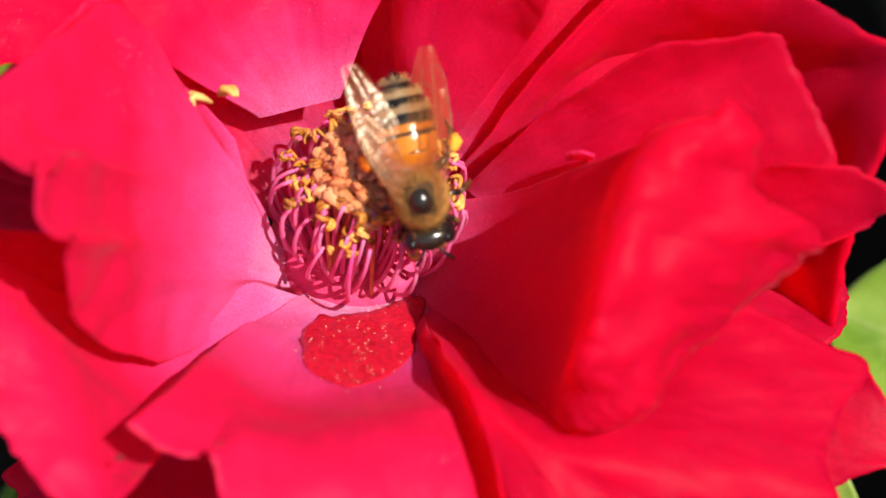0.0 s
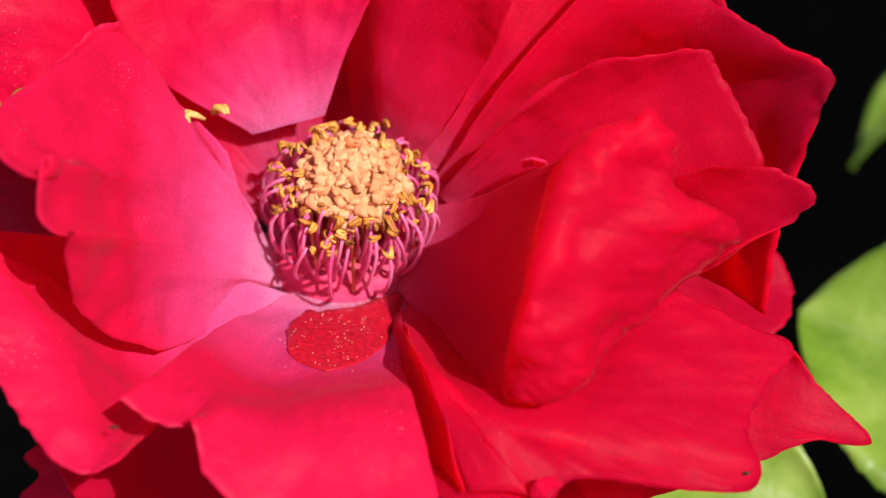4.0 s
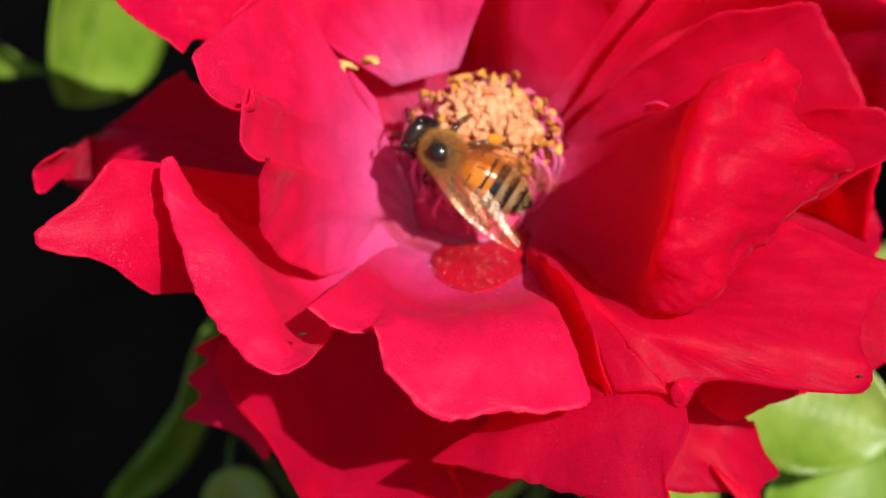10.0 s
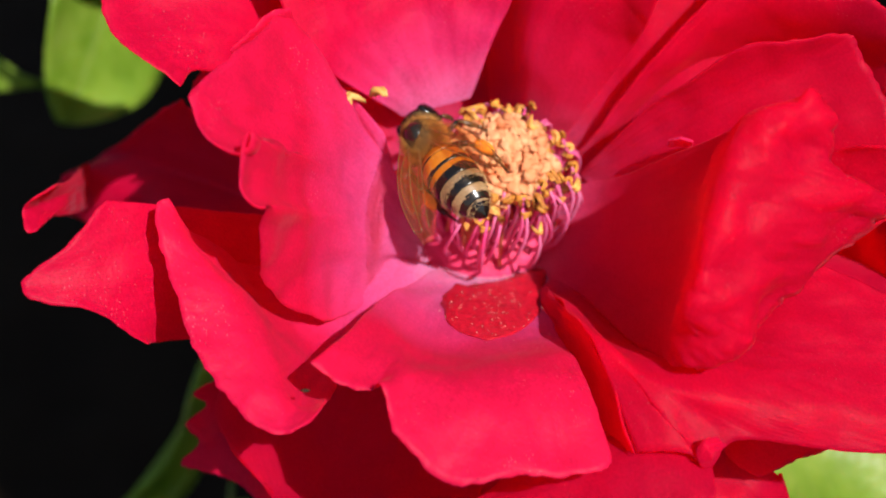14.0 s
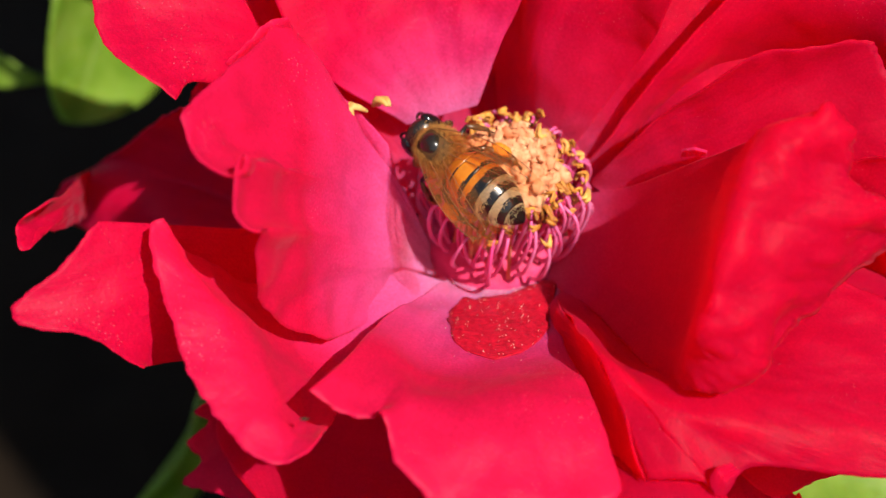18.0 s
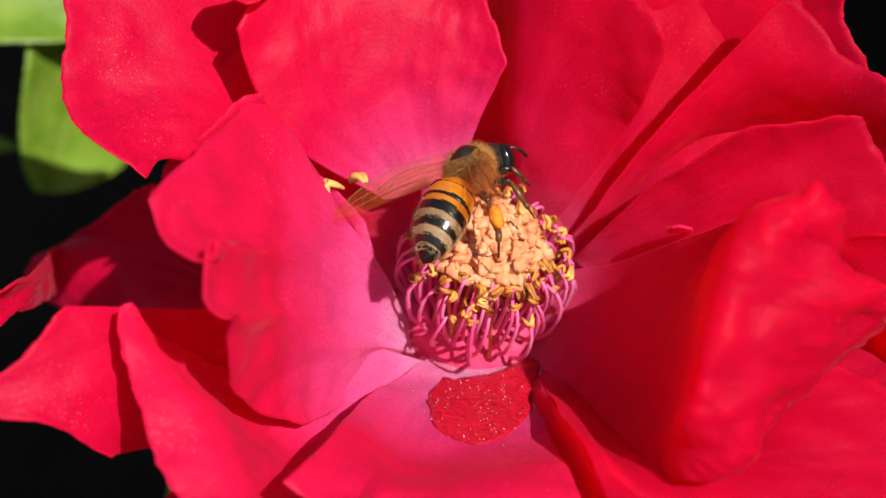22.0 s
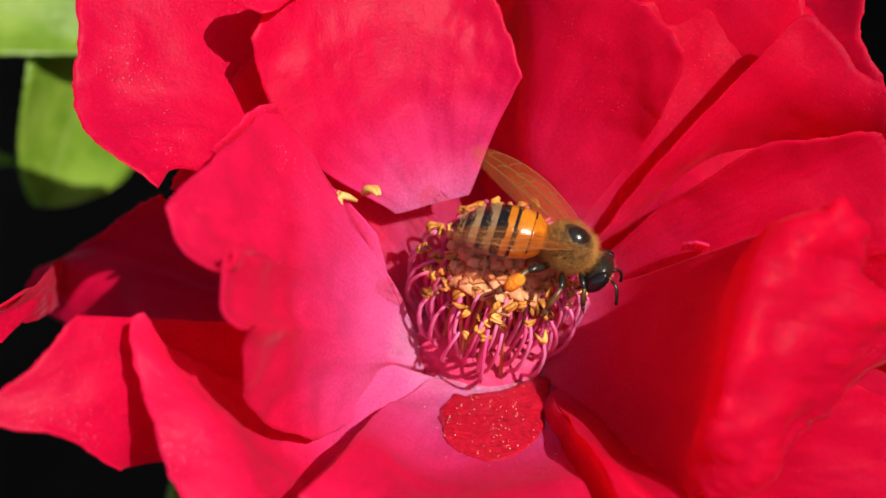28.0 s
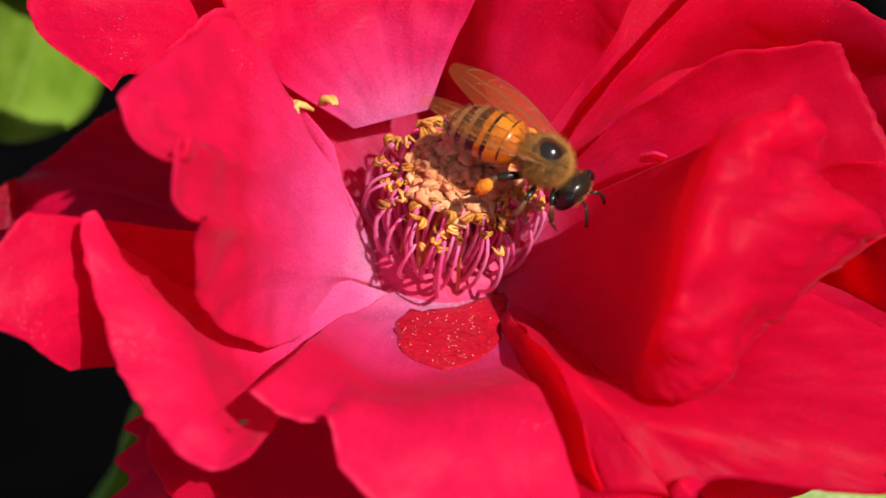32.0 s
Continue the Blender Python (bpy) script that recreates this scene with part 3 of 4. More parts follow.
def tube(bm, points, radii, sides=6, cap=True):
    rings = []
    for i, p in enumerate(points):
        d = (points[min(i + 1, len(points) - 1)] - points[max(i - 1, 0)]).normalized()
        a = d.orthogonal().normalized()
        if rings:
            a = (last - d * last.dot(d)).normalized()
        last = a
        b = d.cross(a)
        rings.append([bm.verts.new(p + (a * math.cos(k * math.tau / sides) + b * math.sin(k * math.tau / sides)) * radii[i]) for k in range(sides)])
    for r, q in zip(rings, rings[1:]):
        for k in range(sides):
            bm.faces.new((r[k], r[(k + 1) % sides], q[(k + 1) % sides], q[k]))
    if cap:
        bm.faces.new(rings[0][::-1])
        bm.faces.new(rings[-1])


def blob(bm, centre, axes, rough=0.0, seed=0, u=10, v=7):
    """An uneven ellipsoid; axes are three vectors."""
    made = bmesh.ops.create_uvsphere(bm, u_segments=u, v_segments=v, radius=1)["verts"]
    for q in made:
        k = 1 + rough * noise.noise(q.co * 2.1 + Vector((seed * 3.7, seed, 0)))
        c = q.co * k
        q.co = centre + axes[0] * c.x + axes[1] * c.y + axes[2] * c.z


# heart of the flower: a low dome that carries stamens and stigmas
bm = bmesh.new()
blob(bm, at_flower(0, 0, -1.5), (SIDE * 0.0072, ACROSS * 0.0072, AXIS * 0.0040), 0.06, 3, 24, 14)
finish("receptacle", bm, HEART, rose)
bm = bmesh.new()
tube(bm, [at_flower(0, 0, h) for h in (-2, -5, -8, -12, -15)], [0.0055, 0.0065, 0.006, 0.0038, 0.0022], 16)
finish("hip", bm, STALK, rose, "green swollen base of the bloom")
bm = bmesh.new()
foot = Vector((0.03, 0.16, 0)) - FLOWER_BASE
start = at_flower(0, 0, -14)


def stem_point(t):
    return start.lerp(foot, t) - AXIS * 0.09 * math.sin(t * math.pi)


tube(bm, [stem_point(i / 14) for i in range(15)], [0.0022 + 0.0015 * i / 14 for i in range(15)], 8)
finish("stem", bm, STALK, rose, "long green flower stalk")

# stamens: curved pink filaments with split golden anthers
rng = random.Random(7)
anther_meshes = []
for k in range(5):
    bm = bmesh.new()
    bend = 0.5 + 0.3 * k
    for sgn in (-1, 1):
        pts = [Vector((0.00016 * sgn * (1 + 0.5 * math.sin(i * 0.8)), 0.0009 * math.cos(bend * (i / 5 - 0.5) * 2.4), 0.0012 * (i / 5 - 0.5))) for i in range(6)]
        tube(bm, pts, [0.00012, 0.0002, 0.00024, 0.00024, 0.0002, 0.0001], 6)
    me = bpy.data.meshes.new("anther")
    for f in bm.faces:
        f.smooth = True
    bm.to_mesh(me)
    bm.free()
    me.materials.append(ANTHER if k in (1, 4) else OLD_ANTHER)
    anther_meshes.append(me)
for k in range(100):
    a = k * 137.508 + rng.uniform(-12, 12)
    outer = k / 100
    r0 = 3.6 + 1.9 * outer + rng.uniform(-0.3, 0.3)
    r2 = 3.9 + 2.3 * outer ** 0.8 + rng.uniform(-0.5, 0.5)
    h2 = 10.0 - 1.7 * outer + rng.uniform(-0.9, 0.7)
    sway = rng.uniform(-14, 14)
    out = r0 + 1.5 * outer + rng.uniform(0, 0.9)
    pts = smooth_row([at_flower(a, r0 - 0.5, -1.2), at_flower(a + sway * 0.3, out, h2 * 0.40), at_flower(a + sway * 0.8, (out + r2) / 2 + 0.5, h2 * 0.86), at_flower(a + sway, r2, h2)], 9)
    bm = bmesh.new()
    tube(bm, pts, [0.00021 - 0.000009 * i for i in range(9)], 6)
    fil = finish("filament", bm, FILAMENT, rose)
    an = new("anther", anther_meshes[k % 5])
    an.parent = fil
    turn = Euler((rng.uniform(-1.2, 1.2), rng.uniform(-1.2, 1.2), rng.uniform(0, 6.3))).to_matrix().to_4x4()
    an.matrix_local = Matrix.Translation(pts[-1]) @ AXIS.to_track_quat("Z", "Y").to_matrix().to_4x4() @ turn @ Matrix.Scale(rng.uniform(0.6, 0.95), 4)

# two anthers that dropped into the fold between the petals
for place, k in (((-0.00635, 0.01620, 0.62670), 1), ((-0.00817, 0.0152, 0.6272), 3)):
    mesh = anther_meshes[k].copy()
    mesh.materials[0] = DRY_ANTHER
    ob = tagged(new("fallen_anther", mesh), "pale golden fallen anther lying between red petals", "anther", "fallen anthers")
    ob.matrix_world = Matrix.Translation(place) @ Euler((1.1, 0.4, 0.7 * k)).to_matrix().to_4x4() @ Matrix.Scale(1.35, 4)

# stigmas: a packed cushion of peach-coloured knobs
knob_meshes = []
for k in range(5):
    bm = bmesh.new()
    for lobe in range(3):
        blob(bm, Vector((math.cos(lobe * 2.1 + k) * 0.0003, math.sin(lobe * 2.1 + k) * 0.0003, 0.00012 * lobe)), (Vector((0.00048, 0.0001, 0)), Vector((-0.0001, 0.00034, 0.0001)), Vector((0, 0, 0.0003))), 1.1, k * 3 + lobe + 1, 8, 6)
    tube(bm, [Vector((0, 0, 0)), Vector((0.0001, 0, -0.002)), Vector((0, 0.0001, -0.0075))], [0.0002, 0.00014, 0.00014], 5)
    me = bpy.data.meshes.new("stigma")
    for f in bm.faces:
        f.smooth = True
    bm.to_mesh(me)
    bm.free()
    me.materials.append(STIGMA)
    knob_meshes.append(me)
for k in range(72):
    r = 4.0 * math.sqrt((k + 0.5) / 72)
    p = at_flower(k * 137.508, r, 11.0 - 0.10 * r * r + rng.uniform(-0.5, 0.5))
    ob = new("stigma", knob_meshes[k % 5])
    ob.parent = rose
    ob.matrix_local = Matrix.Translation(p) @ AXIS.to_track_quat("Z", "Y").to_matrix().to_4x4() @ Euler((rng.uniform(-0.3, 0.3), rng.uniform(-0.3, 0.3), rng.uniform(0, 6))).to_matrix().to_4x4() @ Matrix.Scale(rng.uniform(1.0, 1.6), 4)


# a thin dark crimson patch laid on the front petal
front = [smooth_row([at_flower(*q) for q in r], 48) for r in FRONT_ROWS]
front_cols = [smooth_row([line[j] for line in front], 22) for j in range(48)]


def on_front(u, v):
    i, j = u * 21, v * 47
    i0, j0 = min(int(i), 20), min(int(j), 46)
    a = front_cols[j0][i0].lerp(front_cols[j0][i0 + 1], i - i0)
    b = front_cols[j0 + 1][i0].lerp(front_cols[j0 + 1][i0 + 1], i - i0)
    p = a.lerp(b, j - j0)
    nrm = (front_cols[j0][i0 + 1] - front_cols[j0][i0]).cross(front_cols[j0 + 1][i0] - front_cols[j0][i0]).normalized()
    p = p + nrm * petal_wave(p, petal_seed("front"))
    if nrm.dot(AXIS) < 0:
        nrm.negate()
    return p, nrm


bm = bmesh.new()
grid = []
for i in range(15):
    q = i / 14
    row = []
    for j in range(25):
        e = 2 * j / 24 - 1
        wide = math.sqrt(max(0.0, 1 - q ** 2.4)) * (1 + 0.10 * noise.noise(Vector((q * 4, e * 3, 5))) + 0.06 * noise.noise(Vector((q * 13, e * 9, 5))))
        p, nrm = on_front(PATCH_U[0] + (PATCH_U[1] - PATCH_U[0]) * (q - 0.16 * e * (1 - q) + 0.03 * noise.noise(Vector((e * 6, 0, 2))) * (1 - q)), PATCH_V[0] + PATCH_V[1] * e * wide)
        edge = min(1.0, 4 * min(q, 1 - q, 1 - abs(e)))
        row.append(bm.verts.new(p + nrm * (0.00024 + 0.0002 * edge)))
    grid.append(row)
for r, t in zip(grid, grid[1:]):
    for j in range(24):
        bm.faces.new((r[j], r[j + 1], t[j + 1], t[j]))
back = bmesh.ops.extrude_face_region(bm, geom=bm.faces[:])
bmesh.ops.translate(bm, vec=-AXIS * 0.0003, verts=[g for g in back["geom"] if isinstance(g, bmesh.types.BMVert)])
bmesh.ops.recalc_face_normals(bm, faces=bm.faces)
finish("petal_scrap", bm, PATCH, rose, "small dark crimson patch on the front petal")

# loose pollen on the petal below the stamens
bm = bmesh.new()
for k in range(130):
    u = rng.uniform(0.02, 0.46) ** 1.0
    p, nrm = on_front(u, rng.gauss(0.6, 0.2) % 1.0)
    r = rng.uniform(0.00002, 0.000045)
    blob(bm, p + nrm * (0.0006 if PATCH_U[0] < u < PATCH_U[1] else 0.0003), (SIDE * r, ACROSS * r, AXIS * r), 0, 0, 5, 4)
tagged(finish("pollen_grains", bm, POLLEN), "loose golden pollen grains scattered on a red petal", "pollen", kind="stuff").location = FLOWER_BASE

# two dark flecks of dirt that lie on petal rims
for place, k in (((-0.01071, -0.01335, 0.62280), 1), ((0.03280, -0.01215, 0.61710), 2)):
    bm = bmesh.new()
    blob(bm, Vector((0, 0, 0)), (Vector((0.00030, 0.00006, 0)), Vector((-0.00006, 0.00011, 0)), Vector((0, 0, 0.00011))), 0.6, k, 10, 8)
    tagged(finish("dirt_fleck", bm, DIRT), "tiny dark brown fleck of dirt on a petal rim", "fleck", "flecks of dirt").location = place

# ---- leaves ----
def leaf(base, tip, width, tilt=0, cup=0.12, blunt=1.0, down=False):
    """One leaf on its own thin stalk that comes up from the ground; its face turns up to the light."""
    base, tip = Vector(base), Vector(tip)
    along = tip - base
    length = along.length
    x = along.normalized()
    face = Vector((0.28, -0.62, 0.72))
    z = (face - x * face.dot(x)).normalized()
    z = (Matrix.Rotation(radians(tilt), 3, x) @ z).normalized()
    y = z.cross(x)
    thing = tagged(new("leaf"), "broad fresh-green rose leaf on a thin stalk", "leaf", "leaves round the rose")
    thing.location = base
    nu, nv = 57, 13
    bm = bmesh.new()
    uv = bm.loops.layers.uv.new("UVMap")
    vals, grids = {}, []
    for side in (0.5, -0.5):
        g = []
        for i in range(nu):
            t = i / (nu - 1)
            half = 0.5 * width * (math.sin(math.pi * t ** (0.72 / blunt)) ** 0.72) + 0.0002
            half *= 1 + 0.03 * ((0.5 - (t * 14) % 1.0) if 0.1 < t < 0.97 else 0)
            row = []
            for j in range(nv):
                s = 2 * j / (nv - 1) - 1
                p = x * length * t + y * half * s
                lift = cup * half * 2 * (abs(s) ** 1.4 - 0.3) - 0.10 * length * t * t + 0.05 * length * math.sin(t * 7 + s * 2)* s * s
                v = bm.verts.new(p + z * (lift + side * 0.0004))
                vals[v] = (j / (nv - 1), t)
                row.append(v)
            g.append(row)
        grids.append(g)

    def quad(*vs):
        f = bm.faces.new(vs)
        for lp in f.loops:
            lp[uv].uv = vals[lp.vert]

    a, b = grids
    for i in range(nu - 1):
        for j in range(nv - 1):
            quad(a[i][j], a[i + 1][j], a[i + 1][j + 1], a[i][j + 1])
            quad(b[i][j], b[i][j + 1], b[i + 1][j + 1], b[i + 1][j])
        quad(a[i][0], b[i][0], b[i + 1][0], a[i + 1][0])
        quad(a[i][-1], a[i + 1][-1], b[i + 1][-1], b[i][-1])
    for j in range(nv - 1):
        quad(a[-1][j], b[-1][j], b[-1][j + 1], a[-1][j + 1])
        quad(a[0][j], a[0][j + 1], b[0][j + 1], b[0][j])
    finish("blade", bm, LEAF, thing)
    bm = bmesh.new()
    end = stem_point(0.16 + 0.5 * max(0.0, 0.60 - base.z)) + FLOWER_BASE - base
    if down:
        end = Vector((0.16 if base.x > 0 else -0.16, 0.06, -base.z))
    first = Vector((0, 0.012, -0.012)) - x * 0.004
    half = Vector((end.x * 0.9, 0.05, -0.02)) if down else first.lerp(end, 0.5) + Vector((0, 0.035, -0.05))
    pts = smooth_row([x * length * 0.04 - z * 0.001, first, half, end], 14)
    tube(bm, pts, [0.0004 + 0.00001 * i for i in range(14)], 6)
    finish("stalk", bm, STALK, thing)


# leaves begin
leaf((0.0144, -0.0069, 0.5775), (0.0405, -0.0050, 0.5673), 0.0146, tilt=5, cup=0.12, blunt=1.0)
leaf((0.0139, -0.0071, 0.5773), (-0.0045, 0.0001, 0.5781), 0.0110, tilt=0, cup=0.12, blunt=1.0)
leaf((0.0139, -0.0052, 0.5749), (-0.0109, -0.0067, 0.5653), 0.0157, tilt=0, cup=0.12, blunt=1.0)
leaf((0.0147, -0.0049, 0.5737), (0.0110, -0.0083, 0.5572), 0.0111, tilt=10, cup=0.12, blunt=1.0)
leaf((-0.0002, -0.0017, 0.5682), (-0.0107, 0.0020, 0.5711), 0.0060, tilt=0, cup=0.12, blunt=1.0)
leaf((0.0375, -0.0020, 0.5679), (0.0610, -0.0044, 0.5556), 0.0137, tilt=0, cup=0.12, blunt=1.0)
leaf((0.0306, 0.0198, 0.5845), (0.0478, 0.0138, 0.5833), 0.0148, tilt=0, cup=0.14, blunt=0.9)
leaf((0.0459, 0.0210, 0.5757), (0.0366, 0.0076, 0.5653), 0.0158, tilt=0, cup=0.12, blunt=0.95)
leaf((0.0768, 0.0222, 0.5862), (0.0479, 0.0355, 0.5903), 0.0310, tilt=0, cup=0.12, blunt=0.75, down=True)
leaf((-0.0256, 0.0292, 0.5614), (-0.0221, 0.0198, 0.5502), 0.0090, tilt=0, cup=0.12, blunt=1.0)
leaf((-0.0195, 0.0226, 0.5536), (-0.0352, 0.0159, 0.5363), 0.0096, tilt=0, cup=0.12, blunt=1.0)
leaf((0.0185, 0.0090, 0.5840), (0.0295, 0.0102, 0.5762), 0.0051, tilt=0, cup=0.12, blunt=1.0)
leaf((-0.0648, 0.0719, 0.6123), (-0.0316, 0.0709, 0.6103), 0.0118, tilt=0, cup=0.1, blunt=0.9, down=True)
leaf((-0.0407, 0.0799, 0.6026), (-0.0445, 0.0623, 0.5908), 0.0215, tilt=-42, cup=0.1, blunt=0.95, down=True)
leaf((-0.0666, 0.0793, 0.5901), (-0.0527, 0.0795, 0.5825), 0.0057, tilt=70, cup=0.12, blunt=1.0, down=True)
leaf((0.0834, 0.1066, 0.5759), (0.0669, 0.0958, 0.5630), 0.0081, tilt=65, cup=0.12, blunt=1.0, down=True)
leaf((-0.0257, 0.0528, 0.5663), (-0.0404, 0.0384, 0.5413), 0.0167, tilt=-60, cup=0.12, blunt=1.0)
leaf((0.0149, 0.0380, 0.5660), (-0.0028, 0.0370, 0.5530), 0.0105, tilt=0, cup=0.12, blunt=1.0)
leaf((-0.0698, 0.0637, 0.5714), (-0.0615, 0.0594, 0.5586), 0.0068, tilt=10, cup=0.12, blunt=1.0, down=True)
leaf((0.0108, 0.0348, 0.5610), (-0.0031, 0.0284, 0.5593), 0.0110, tilt=0, cup=0.12, blunt=1.0)
leaf((-0.0019, 0.0144, 0.5647), (-0.0113, 0.0088, 0.5641), 0.0080, tilt=20, cup=0.14, blunt=0.9)
leaf((0.0019, 0.0123, 0.5685), (-0.0033, 0.0065, 0.5665), 0.0075, tilt=-15, cup=0.14, blunt=0.9)
# leaves end


def twig(a, b, c, r, name="twig"):
    bm = bmesh.new()
    tube(bm, smooth_row([Vector(a), Vector(b), Vector(c)], 9), [r] * 9, 7)
    return bm


sprout = tagged(new("sprout"), "young green shoot with a small pale bud", "shoot")
bm = twig((0.0139, -0.0082, 0.5791), (0.0114, -0.0048, 0.5831), (0.0082, -0.0032, 0.5851), 0.0006)
stalk_low = Vector((0.0139, -0.0082, 0.5791))
tube(bm, smooth_row([stalk_low, stalk_low + Vector((0.0, 0.012, -0.004)), stem_point(0.14) + FLOWER_BASE], 10), [0.0007] * 10, 7)
finish("stalk", bm, STALK, sprout)
bm = twig((0.0139, -0.0082, 0.5791), (0.0134, -0.0068, 0.5823), (0.0129, -0.0048, 0.5862), 0.0008)
finish("side_shoot", bm, STALK, sprout)
bm = bmesh.new()
c = Vector((0.0082, -0.0016, 0.5870))
up = (c - Vector((0.0085, -0.0032, 0.5851))).normalized()
sd = up.orthogonal().normalized()
blob(bm, c, (sd * 0.0009, up.cross(sd) * 0.0009, up * 0.0022), 0.1, 2, 12, 10)
finish("bud", bm, BUD, sprout, "small yellow-green bud")
bm = twig((0.0114, -0.0055, 0.5824), (0.0089, -0.0044, 0.5805), (0.0047, -0.0020, 0.5802), 0.0008)
finish("side_shoot", bm, STALK, sprout)


# ---- the bee ----
def shell(name, rough, lo, hi, scale=900, spec=0.5):
    return speckled(name, lo, hi, scale, rough, spec, 0.00006)


BLACK = shell("black_shell", 0.22, (0.006, 0.005, 0.004), (0.02, 0.015, 0.01))
ORANGE = shell("orange_shell", 0.24, (0.38, 0.10, 0.005), (0.62, 0.22, 0.014))
GREY = shell("grey_down", 0.45, (0.19, 0.115, 0.055), (0.33, 0.215, 0.11), 6000, 0.4)
TAN = shell("tan_skin", 0.8, (0.03, 0.014, 0.005), (0.10, 0.045, 0.012), 1500, 0.2)
LEG = shell("dark_leg", 0.35, (0.03, 0.012, 0.005), (0.14, 0.06, 0.018), 1500, 0.4)
FUR = speckled("fur", (0.36, 0.14, 0.022), (0.98, 0.54, 0.15), 2600, 0.6, 0.3, translucent=0.35)
DOWN = speckled("down", (0.26, 0.14, 0.05), (0.60, 0.38, 0.18), 900, 0.8, 0.2)
EYE = plain("eye", (0.008, 0.006, 0.006), 0.12)
LOAD = speckled("pollen_load", (0.60, 0.17, 0.012), (0.82, 0.34, 0.03), 3000, 0.8, 0.2, 0.0002)


def wing_material():
    m, n, l, b = material("wing_skin")
    b.inputs["Base Color"].default_value = (0.60, 0.22, 0.05, 1)
    b.inputs["Roughness"].default_value = 0.3
    b.inputs["Specular IOR Level"].default_value = 0.4
    co = n.new("ShaderNodeTexCoord")
    tex = node(n, "ShaderNodeTexNoise", Scale=1800.0, Detail=3.0)
    l.new(co.outputs["Object"], tex.inputs["Vector"])
    l.new(bump(n, l, tex.outputs[0], 0.35, 0.0002), b.inputs["Normal"])
    clear = node(n, "ShaderNodeBsdfTransparent", Color=(0.985, 0.93, 0.87, 1))
    film = node(n, "ShaderNodeMixShader", Fac=0.045)
    l.new(clear.outputs[0], film.inputs[1])
    l.new(b.outputs[0], film.inputs[2])
    gloss = node(n, "ShaderNodeBsdfGlossy", Roughness=0.24, Color=(1.0, 0.88, 0.72, 1))
    l.new(b.inputs["Normal"].links[0].from_socket, gloss.inputs["Normal"])
    mix = node(n, "ShaderNodeMixShader", Fac=0.011)
    l.new(film.outputs[0], mix.inputs[1])
    l.new(gloss.outputs[0], mix.inputs[2])
    l.new(mix.outputs[0], n["Material Output"].inputs[0])
    return m


WING = wing_material()
VEIN = plain("wing_vein", (0.22, 0.09, 0.03), 0.3)
MM = 0.00106
bee = tagged(new("honey_bee"), "honey bee with amber and black banded abdomen and orange pollen loads", "bee")


def vec(x, y, z):
    return Vector((x, y, z)) * MM


def fur(name, parent, places, length, thick=0.028, skin=None):
    """Many short fine hairs; places yields foot, direction."""
    bm = bmesh.new()
    for foot, way in places:
        a = way.orthogonal().normalized()
        b = way.cross(a)
        ring = [bm.verts.new(foot + (a * math.cos(k * 2.094) + b * math.sin(k * 2.094)) * thick * MM) for k in range(3)]
        tip = bm.verts.new(foot + way * length * rng.uniform(0.6, 1.2) * MM)
        for k in range(3):
            bm.faces.new((ring[k], ring[(k + 1) % 3], tip))
    return tagged(finish(name, bm, skin or FUR, parent), kind="stuff")


def ball_points(count, centre, axes, bald=None):
    for k in range(count):
        z = 1 - 2 * (k + 0.5) / count
        r = math.sqrt(1 - z * z)
        d = Vector((r * math.cos(k * 2.39996), r * math.sin(k * 2.39996), z))
        if bald and bald(d):
            continue
        way = Vector((d.x / axes[0], d.y / axes[1], d.z / axes[2])).normalized()
        way = (way + Vector((rng.uniform(-0.6, 0.6), rng.uniform(-0.6, 0.6), rng.uniform(-0.6, 0.6))) + Vector((-0.25, 0, 0))).normalized()
        yield centre + Vector((d.x * axes[0], d.y * axes[1], d.z * axes[2])) * MM, way


def ellipsoid(name, material, parent, c, a, rough=0.0, label="", u=20, v=14):
    bm = bmesh.new()
    blob(bm, vec(*c), (vec(a[0], 0, 0), vec(0, a[1], 0), vec(0, 0, a[2])), rough, 2, u, v)
    return finish(name, bm, material, parent, label)


thorax = ellipsoid("thorax", TAN, bee, (1.7, 0, 0.1), (1.85, 1.68, 1.6), 0.05)
ellipsoid("scutum", BLACK, bee, (1.92, 0, 0.68), (1.16, 1.04, 1.26), 0.0, "bald glossy black back plate")
fur("fur", thorax, ball_points(4600, vec(1.7, 0, 0.1), (1.85, 1.68, 1.6), lambda d: d.z > 0.64 and abs(d.y) < 0.52 and -0.38 < d.x < 0.66), 0.62, 0.012)
head = ellipsoid("head", BLACK, bee, (4.45, 0, -0.35), (0.95, 1.65, 1.35), 0.03)
fur("fur", head, ball_points(620, vec(4.45, 0, -0.35), (0.95, 1.65, 1.35), lambda d: abs(d.y) > 0.62 or d.z > 0.75), 0.30, 0.012)
for sgn in (-1, 1):
    bm = bmesh.new()
    blob(bm, vec(4.5, sgn * 1.28, -0.25), (vec(0.62, sgn * 0.12, 0), vec(-0.1, sgn * 0.52, 0), vec(0, sgn * -0.12, 1.12)), 0, 0, 16, 12)
    finish("eye", bm, EYE, head, "large glossy black compound eye")
    bm = bmesh.new()
    tube(bm, smooth_row([vec(5.2, sgn * 0.35, -0.1), vec(5.7, sgn * 0.75, 0.35), vec(6.3, sgn * 1.1, 0.1), vec(6.9, sgn * 1.25, -0.5)], 9), [0.00011] * 4 + [0.00014] * 5, 6)
    finish("antenna", bm, BLACK, head)
bm = bmesh.new()
tube(bm, smooth_row([vec(4.8, 0, -1.2), vec(5.0, 0, -2.0), vec(4.9, 0, -2.9)], 7), [0.00035, 0.0003, 0.00025, 0.0002, 0.00015, 0.0001, 0.00005], 8)
finish("tongue", bm, BLACK, head)
